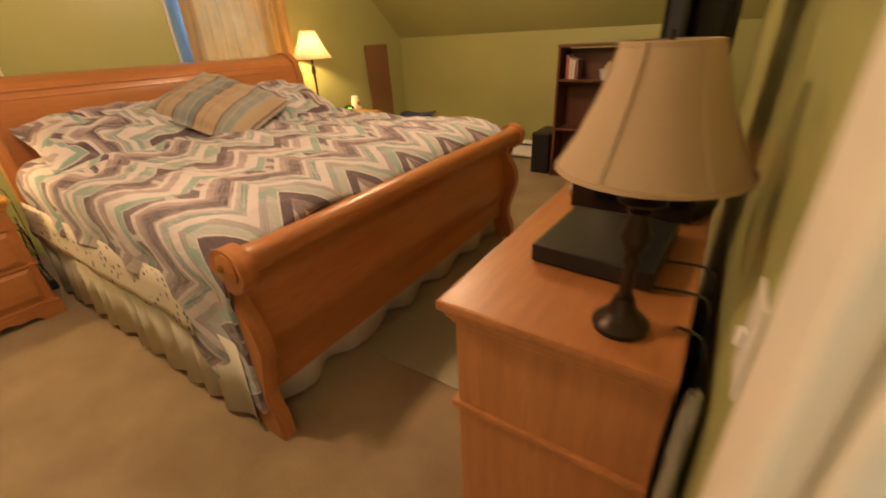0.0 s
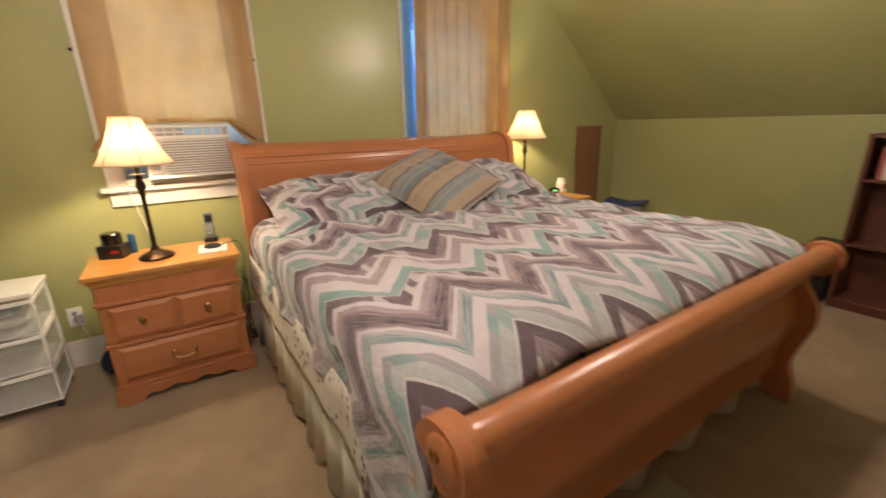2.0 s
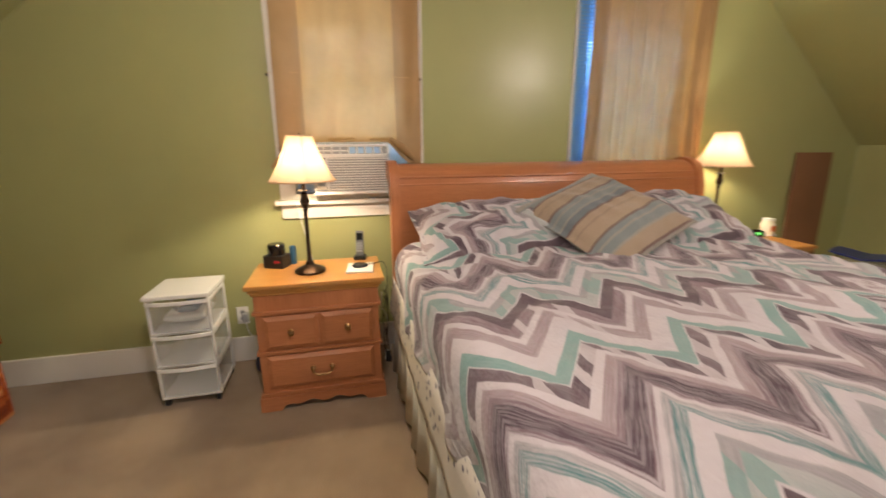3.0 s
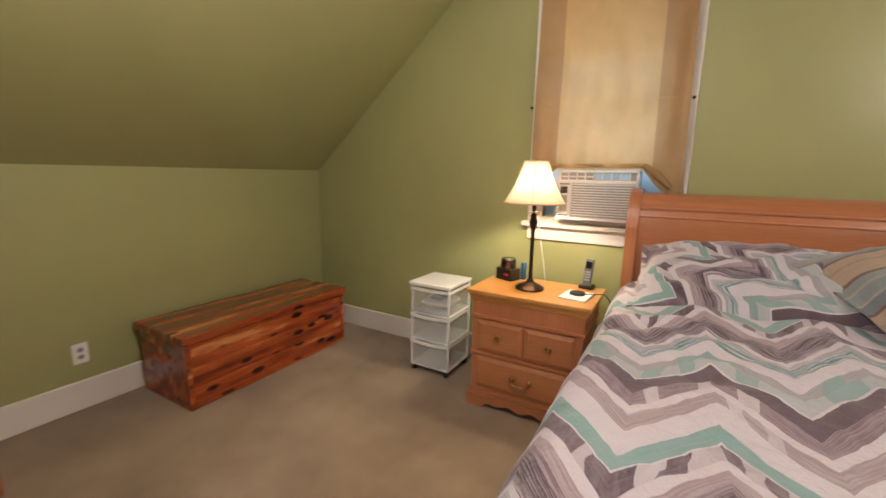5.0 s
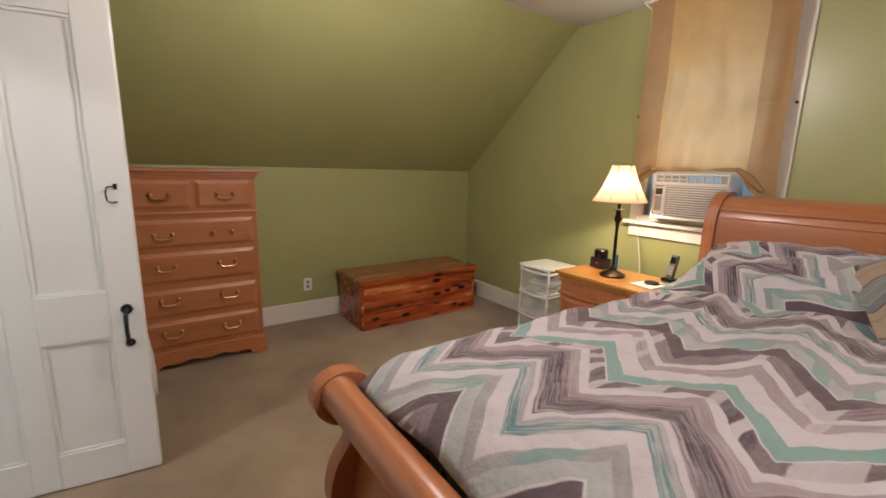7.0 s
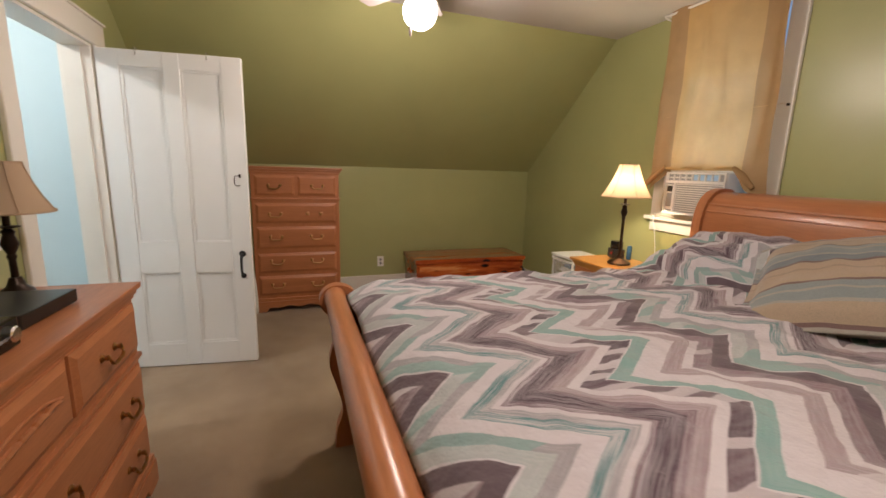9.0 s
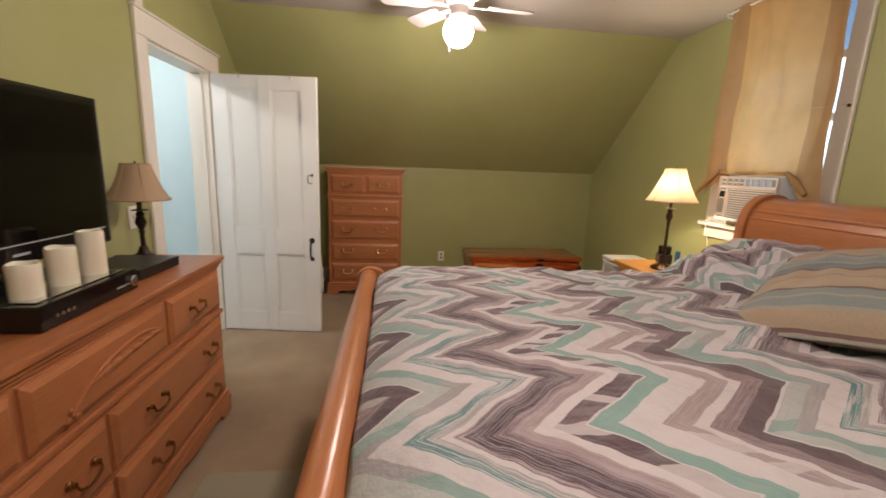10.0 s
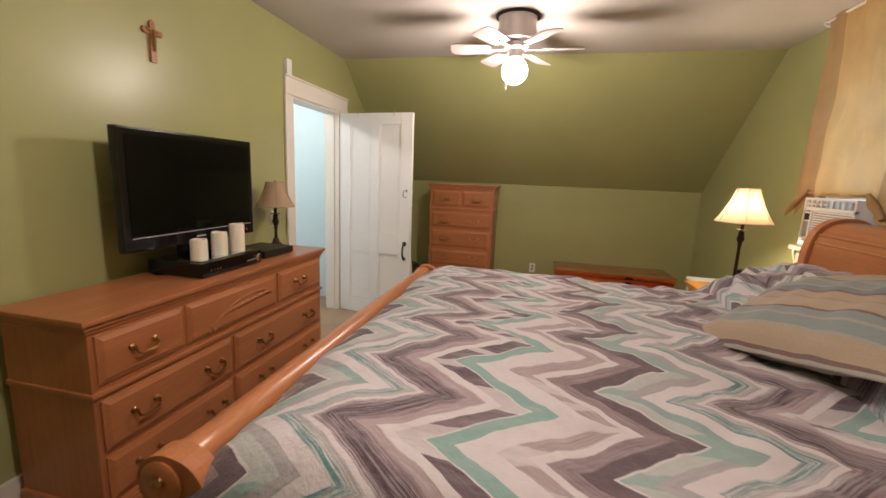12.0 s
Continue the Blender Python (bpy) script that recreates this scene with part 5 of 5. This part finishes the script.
part("label", box(0.044, 0.0475, -0.02, 0.02, 0.035, 0.075, 0.001), material("orange_label", (0.55, 0.16, 0.05), 0.6), jar)
part("dish", lathe([(0.001, 0), (0.05, 0), (0.062, 0.008), (0.001, 0.008)], seg=26), white_plastic, jar)
dc = thing("digital_clock", (-3.30, 3.235, TZ), 75, "small round black clock with green digits", "alarm clock")
part("body", lathe([(0.001, -0.02), (0.040, -0.02), (0.044, 0.0), (0.040, 0.02), (0.001, 0.02)], (0, 0, 0.030), 22, axis="y", squash=(1.15, 0.68)), gloss_black, dc, smooth=True)
grn = material("green_digits", (0, 0.3, 0.0), 0.4, Emission_Color=(0.3, 1.0, 0.2, 1), Emission_Strength=1.2)
for k in range(3):
    part("digit", box(-0.02 + k * 0.014, -0.010 + k * 0.014, -0.0215, -0.0205, 0.022, 0.040), grn, dc)


# ---- plates, cords, wall things ----
def plate(name, loc, rz, label, kind_):
    p = thing(name, loc, rz, label, kind_)
    part("cover", box(-0.035, 0.035, -0.006, -0.0005, -0.057, 0.057, 0.003, None, 2), white_plastic, p)
    if kind_ == "electrical outlet":
        for z in (-0.02, 0.02):
            o = part("socket", lathe([(0.001, -0.006), (0.0155, -0.006), (0.0155, -0.008), (0.001, -0.008)], (0, 0, z), 18, axis="y"), grey_plastic, p)
            part("slots", box(-0.006, 0.006, -0.0088, -0.008, z - 0.003, z + 0.004), black_plastic, o)
    else:
        part("toggle", box(-0.005, 0.005, -0.016, -0.006, -0.010, 0.012, 0.002), white_plastic, p)
    return p


plate("wall_outlet", (-1.905, YS, 0.318), 180, "white outlet on the green knee wall", "electrical outlet")
plate("wall_outlet", (XW, -0.30, 0.31), 90, "white outlet with a plugged-in cord", "electrical outlet")
plate("light_switch", (0, 0.555, 1.035), -90, "white light switch beside the doorway", "light switch")
pc = thing("power_cord", (XW + 0.012, -0.28, 0.30), 0, "pale cord running from the outlet to the floor", "cable")
part("plug", box(0, 0.035, -0.018, 0.018, -0.025, 0.035, 0.005), grey_plastic, pc)
part("cord", tube(smooth_curve([(0.03, 0, -0.01), (0.06, 0.02, -0.08), (0.05, 0.06, -0.16), (0.09, 0.09, -0.24), (0.07, 0.14, -0.292)], 6), 0.003, 6), white_plastic, pc)
wc = thing("lamp_cord", (XW + 0.03, 0.13, 0), 0, "white cord hanging from the window sill", "cable")
part("cord", tube(smooth_curve([(0.03, -0.05, 1.06), (0.06, -0.035, 1.00), (0.045, -0.02, 0.90), (0.05, 0.01, 0.75), (0.06, 0.03, 0.62)], 6), 0.0028, 6), white_plastic, wc)
bx = thing("door_chime", (0, 0.358, 2.155), -90, "small white plastic sensor box above the door casing", "sensor")
part("box_body", box(-0.032, 0.032, -0.03, -0.001, -0.055, 0.055, 0.005, None, 2), white_plastic, bx)
cr = thing("crucifix", (-0.001, 1.487, 1.990), -90, "small wooden crucifix hung on the green wall", "crucifix")
cw = wood("crucifix_wood", (0.20, 0.07, 0.02), (0.38, 0.15, 0.05), "z", 0.35)
bm = prism([(-0.016, -0.10), (0.016, -0.10), (0.014, -0.02), (0.014, 0.03), (0.05, 0.028), (0.056, 0.042), (0.05, 0.056), (0.014, 0.054), (0.013, 0.085), (0.0, 0.098), (-0.013, 0.085), (-0.014, 0.054),
            (-0.05, 0.056), (-0.056, 0.042), (-0.05, 0.028), (-0.014, 0.03), (-0.014, -0.02)], "y", -0.014, 0)
part("cross", bm, cw, cr)
bm = tube([(0, -0.018, 0.05), (0, -0.020, 0.0), (0.003, -0.018, -0.045)], [0.007, 0.008, 0.004], 8)
tube([(-0.038, -0.017, 0.052), (0, -0.018, 0.036), (0.038, -0.017, 0.052)], 0.0035, 6, bm)
part("figure", bm, brass, cr)

# ---- things on the dresser ----
DZ = 0.8655
rc = thing("cable_box", (-0.240, 1.018, DZ), -93, "flat matte black set-top box on the dresser", "set-top box")
part("body", box(-0.135, 0.135, -0.125, 0.125, 0.004, 0.045, 0.005, None, 2), black_plastic, rc)
for x in (-0.11, 0.11):
    part("rubber_foot", box(x - 0.012, x + 0.012, -0.1, 0.1, 0, 0.004), matte_black, rc)
dv2 = thing("video_recorder", (-0.245, 1.465, DZ), -90, "long glossy black recorder with a round knob", "video recorder")
part("body", box(-0.215, 0.215, -0.155, 0.155, 0.005, 0.076, 0.005, None, 2), gloss_black, dv2)
for x in (-0.18, 0.18):
    part("rubber_foot", box(x - 0.014, x + 0.014, -0.12, 0.12, 0, 0.005), matte_black, dv2)
part("round_knob", lathe([(0.001, -0.155), (0.020, -0.155), (0.020, -0.165), (0.016, -0.169), (0.001, -0.169)], (0.180, 0, 0.040), 22, axis="y"), chrome, dv2, "chrome ringed knob", smooth=True)
for k in range(4):
    part("button", box(0.10 + k * 0.018, 0.112 + k * 0.018, -0.1575, -0.155, 0.030, 0.036), grey_plastic, dv2)
for k in range(4):
    part("socket", lathe([(0.001, -0.155), (0.006, -0.155), (0.006, -0.159), (0.001, -0.159)], (-0.16 + k * 0.020, 0, 0.035), 10, axis="y"), chrome, dv2)
part("shelf_plate", box(-0.19, 0.19, -0.13, 0.0, 0.0762, 0.080, 0.001), chrome, dv2)


def pillar_candle(y, h):
    c = thing("pillar_candle", (-0.315, y, DZ + 0.0802), 0, "cream wax pillar candle with an uneven rim", "candle", "pillar candles in a row")
    bm = bmesh.new()
    n = 28
    rings = []
    for i, (r, z) in enumerate(((0.038, 0), (0.0385, 0.01), (0.038, h * 0.5), (0.0385, h - 0.008), (0.035, h), (0.028, h - 0.004), (0.024, h - 0.016), (0.004, h - 0.018))):
        ring = []
        for k in range(n):
            a = 6.2832 * k / n
            wob = 0.006 * noise.noise(Vector((math.cos(a) * 1.3, math.sin(a) * 1.3, y * 5))) if i in (3, 4, 5) else 0
            ring.append(bm.verts.new((r * math.cos(a), r * math.sin(a), z + wob)))
        rings.append(ring)
    for a, b in zip(rings, rings[1:]):
        for k in range(n):
            bm.faces.new((a[k], a[(k + 1) % n], b[(k + 1) % n], b[k]))
    bm.faces.new(rings[0])
    bm.faces.new(rings[-1])
    part("wax_body", bm, wax, c, smooth=True)
    part("wick", lathe([(0.0015, h - 0.019), (0.0015, h - 0.006)], seg=6), matte_black, c)


for y, h in ((1.600, 0.098), (1.465, 0.118), (1.335, 0.148)):
    pillar_candle(y, h)
cb = thing("lamp_cord", (-0.05, 0.79, DZ), 0, "black cords trailing off the back of the dresser", "cable")
for k, (y0, x0) in enumerate(((-0.02, -0.02), (0.10, -0.09), (0.22, -0.09))):
    part("cord", tube(smooth_curve([(x0, y0, 0.006), (-0.01, y0 + 0.005, 0.012), (0.025, y0 - 0.01, 0.004), (0.036, y0 - 0.01, -0.10), (0.036, y0 + 0.02, -0.40)], 6), 0.003, 6), matte_black, cb)

# ---- north side: heater, board, hamper, speaker, bin, shelf things ----
ht = thing("baseboard_heater", ((XW - 0.1) / 2, YN, 0), 0, "white metal baseboard heater along the knee wall", "heater", kind="structure")
half = (0.1 - XW - 0.14) / 2 - 0.02
part("back_plate", box(-half, half, -0.012, -0.001, 0.02, 0.215), white_plastic, ht)
part("front_cover", box(-half, half, -0.066, -0.060, 0.045, 0.165, 0.002), white_plastic, ht)
part("hood", prism([(-0.001, 0.222), (-0.045, 0.222), (-0.066, 0.200), (-0.066, 0.192), (-0.045, 0.213), (-0.001, 0.214)], "x", -half, half), white_plastic, ht)
part("damper", box(-half, half, -0.055, -0.02, 0.176, 0.179), matte_black, ht)
bd = thing("brown_board", (XW + 0.035, 4.155, 0), 0, "flat brown board leaning upright on the green wall", "board")
pb = part("board", box(-0.008, 0.008, -0.19, 0.19, 0, 1.28, 0.002), paint("board_brown", (0.23, 0.11, 0.055), 0.6, 0.08), bd)
pb.matrix_basis = pose(0.012, 0, 0, 0, -1.2, 0)
hp = thing("storage_tub", (-3.31, 4.40, 0), 20, "clear plastic tub with an open blue lid", "storage tub")
part("tub", lathe([(0.001, 0), (0.15, 0), (0.185, 0.455), (0.178, 0.455), (0.145, 0.008), (0.001, 0.008)], seg=28, squash=(1, 0.8)), frosted, hp, smooth=True)
blue_plastic = material("blue_plastic", (0.02, 0.035, 0.20), 0.35)
for s in (-1, 1):
    l_ = part("lid_flap", prism([(0, -0.15), (0.20, -0.14), (0.21, 0.0), (0.20, 0.14), (0, 0.15)], "z", 0, 0.012), blue_plastic, hp)
    l_.matrix_basis = pose(0, 0, 0.458, 0, 0, 0 if s > 0 else 180) @ pose(0, 0, 0, 0, -9, 0)
part("tag", box(-0.03, 0.05, -0.165, -0.163, 0.38, 0.43), material("yellow_tag", (0.55, 0.45, 0.12), 0.6), hp)
sp = thing("subwoofer", (-1.60, 4.34, 0), 0, "black box-shaped loudspeaker beside the bookcase", "loudspeaker")
part("cabinet", box(-0.095, 0.095, -0.19, 0.19, 0.006, 0.42, 0.035, None, 4), black_plastic, sp)
for x, y in ((-0.05, -0.12), (0.05, -0.12), (-0.05, 0.12), (0.05, 0.12)):
    part("rubber_foot", lathe([(0.012, 0), (0.012, 0.0075)], (x, y, 0), 10), matte_black, sp)
wb = thing("waste_bin", (-0.42, 4.28, 0), 0, "blue-grey plastic waste bin lined with a black bag", "waste bin")
part("bin", lathe([(0.001, 0), (0.115, 0), (0.150, 0.33), (0.156, 0.335), (0.156, 0.345), (0.144, 0.345), (0.110, 0.01), (0.001, 0.01)], seg=28), material("bin_blue", (0.06, 0.09, 0.12), 0.45), wb, smooth=True)
bm = bmesh.new()
bmesh.ops.create_uvsphere(bm, u_segments=20, v_segments=12, radius=0.12)
for v in bm.verts:
    v.co.z = v.co.z * 0.7 + 0.33
    v.co += 0.03 * noise.noise_vector(v.co * 12)
part("bag", bm, black_plastic, wb, "crumpled black bag", smooth=True)
for k, (h, tk, col) in enumerate(((0.20, 0.022, (0.35, 0.08, 0.08)), (0.175, 0.028, (0.62, 0.50, 0.48)), (0.165, 0.02, (0.7, 0.66, 0.6)), (0.16, 0.018, (0.25, 0.12, 0.14)))):
    bk = thing("book", (-1.395 + k * 0.030, 4.20, 0.9205), 0, ("thin dark red book", "pale pink paperback", "white paperback", "plum coloured book")[k] + " standing on the bookcase shelf", "book", "books on the shelf")
    part("cover", box(-tk / 2, tk / 2, -0.02, 0.12, 0, h, 0.002), material("book_cover", col, 0.6), bk)
    part("pages", box(-tk / 2 + 0.003, tk / 2 - 0.003, -0.015, 0.115, h + 0.0003, h + 0.0012), paper, bk)
po = thing("ceramic_pot", (-1.03, 4.24, 0.9205), 0, "pale blue ceramic dish with a beige knob on top", "ceramic dish")
part("bowl", lathe([(0.001, 0), (0.075, 0), (0.082, 0.02), (0.084, 0.072), (0.088, 0.078), (0.080, 0.082), (0.001, 0.084)], seg=28), material("ceramic", (0.55, 0.56, 0.60), 0.3), po, smooth=True)
part("lid_knob", lathe([(0.001, 0.083), (0.05, 0.086), (0.045, 0.105), (0.028, 0.118), (0.030, 0.135), (0.015, 0.145), (0.001, 0.146)], seg=22), material("beige_ceramic", (0.52, 0.40, 0.27), 0.6), po, smooth=True)
rg = thing("carpet_mat", (-0.92, 1.44, 0), 0, "thin grey-green carpet offcut laid beside the bed", "mat")
mat_pile = paint("mat_pile", (0.275, 0.255, 0.185), 0.95, 0.08, 0.8, 0.1)
part("mat", box(-0.38, 0.38, -0.27, 0.26, 0.0005, 0.010, 0.003), mat_pile, rg)


# ---- bags and small things on the floor ----
def slumped_bag(name, loc, size, mat, label, seed):
    b = thing(name, loc, 0, label, "bag")
    bm = bmesh.new()
    bmesh.ops.create_uvsphere(bm, u_segments=32, v_segments=20, radius=1)
    for v in bm.verts:
        p = v.co.copy()
        x, y, z = p
        q = 1 - 0.35 * max(0, z) ** 1.5
        d = 0.16 * noise.noise(p * 2.2 + Vector((seed, 0, 0))) + 0.06 * noise.noise(p * 6 + Vector((0, seed, 0)))
        v.co = Vector((size[0] / 2 * (math.copysign(abs(x) ** 0.7, x) * q + d), size[1] / 2 * (math.copysign(abs(y) ** 0.7, y) * q + d), max(0.001, size[2] * (0.5 + 0.5 * z * (1 + d)))))
    part("sack", bm, mat, b, smooth=True)
    pts = smooth_curve([(-size[0] * 0.2, 0, size[2] * 0.88), (-size[0] * 0.12, 0.01, size[2] * 1.03), (size[0] * 0.10, 0.01, size[2] * 1.04), (size[0] * 0.18, 0, size[2] * 0.86)], 5)
    part("strap", tube(pts, 0.008, 8), mat, b, smooth=True)
    return b


navy = paint("navy_cloth", (0.012, 0.018, 0.055), 0.7, 0.2, 0.5)
slumped_bag("cloth_bag", (-0.44, -1.64, 0), (0.30, 0.34, 0.30), matte_black, "black bag on the carpet beside the tall dresser", 4.0)
slumped_bag("navy_pouch", (-3.50, -0.165, 0), (0.13, 0.10, 0.14), navy, "small navy pouch on the carpet beside the nightstand", 7.0)
slumped_bag("plastic_bag", (-0.022, 0.66, 0), (0.034, 0.15, 0.80), paint("bag_film", (0.24, 0.235, 0.20), 0.45, 0.1, 0.5), "pale crumpled plastic bag squeezed behind the dresser", 11.0)
slumped_bag("shoulder_bag", (-3.50, -1.66, 0), (0.16, 0.22, 0.26), matte_black, "small black bag on the carpet beside the cedar chest", 9.0)


def hanging_cloth():
    """A pale cloth on the over-door hooks, on the side of the door that faces the dresser."""
    t = thing("hanging_robe", (-0.012, DOOR_Y0 - 0.01, 0.008), 172.5, "pale cloth robe hanging on the back of the white door", "robe")
    bm = bmesh.new()
    n, m = 44, 30
    g = []
    for i in range(n + 1):
        f = i / n
        row = []
        for j in range(m + 1):
            q = j / m
            width = 0.20 + 0.16 * q
            x = 0.595 + width * (f - 0.5) + 0.012 * noise.noise(Vector((f * 3, q * 5, 1.0)))
            y = 0.045 + 0.022 * math.sin(f * 25 + 2 * noise.noise(Vector((f * 2, q * 3, 5.0)))) * (0.4 + 0.6 * q)
            row.append(bm.verts.new((x, y, 1.86 - 1.56 * q + 0.03 * abs(f - 0.5))))
        g.append(row)
    for i in range(n):
        for j in range(m):
            bm.faces.new((g[i][j], g[i + 1][j], g[i + 1][j + 1], g[i][j + 1])).smooth = True
    p = part("robe_cloth", bm, paint("robe_cloth", (0.62, 0.62, 0.60), 0.9, 0.08, 0.4, 0.1), t)
    p.modifiers.new("thickness", "SOLIDIFY").thickness = 0.004


hanging_cloth()
cb3 = thing("tangled_cords", (-3.46, 0.585, 0), 0, "black and white cords with a power adapter beside the bed", "cable")
part("adapter", box(-0.03, 0.03, -0.018, 0.018, 0.001, 0.05, 0.006, None, 2), matte_black, cb3)
for k in range(4):
    pts = []
    for i in range(14):
        t = i / 13
        pts.append((-0.17 + 0.20 * t + 0.02 * math.sin(t * 9 + k), 0.02 * math.sin(t * 7 + k * 2), max(0.006, 0.42 * (1 - t) ** 1.3 + 0.04 * math.sin(t * 12 + k * 1.7))))
    part("cord", tube(pts, 0.003, 6), white_plastic if k == 2 else matte_black, cb3, "white cord" if k == 2 else "black cord")
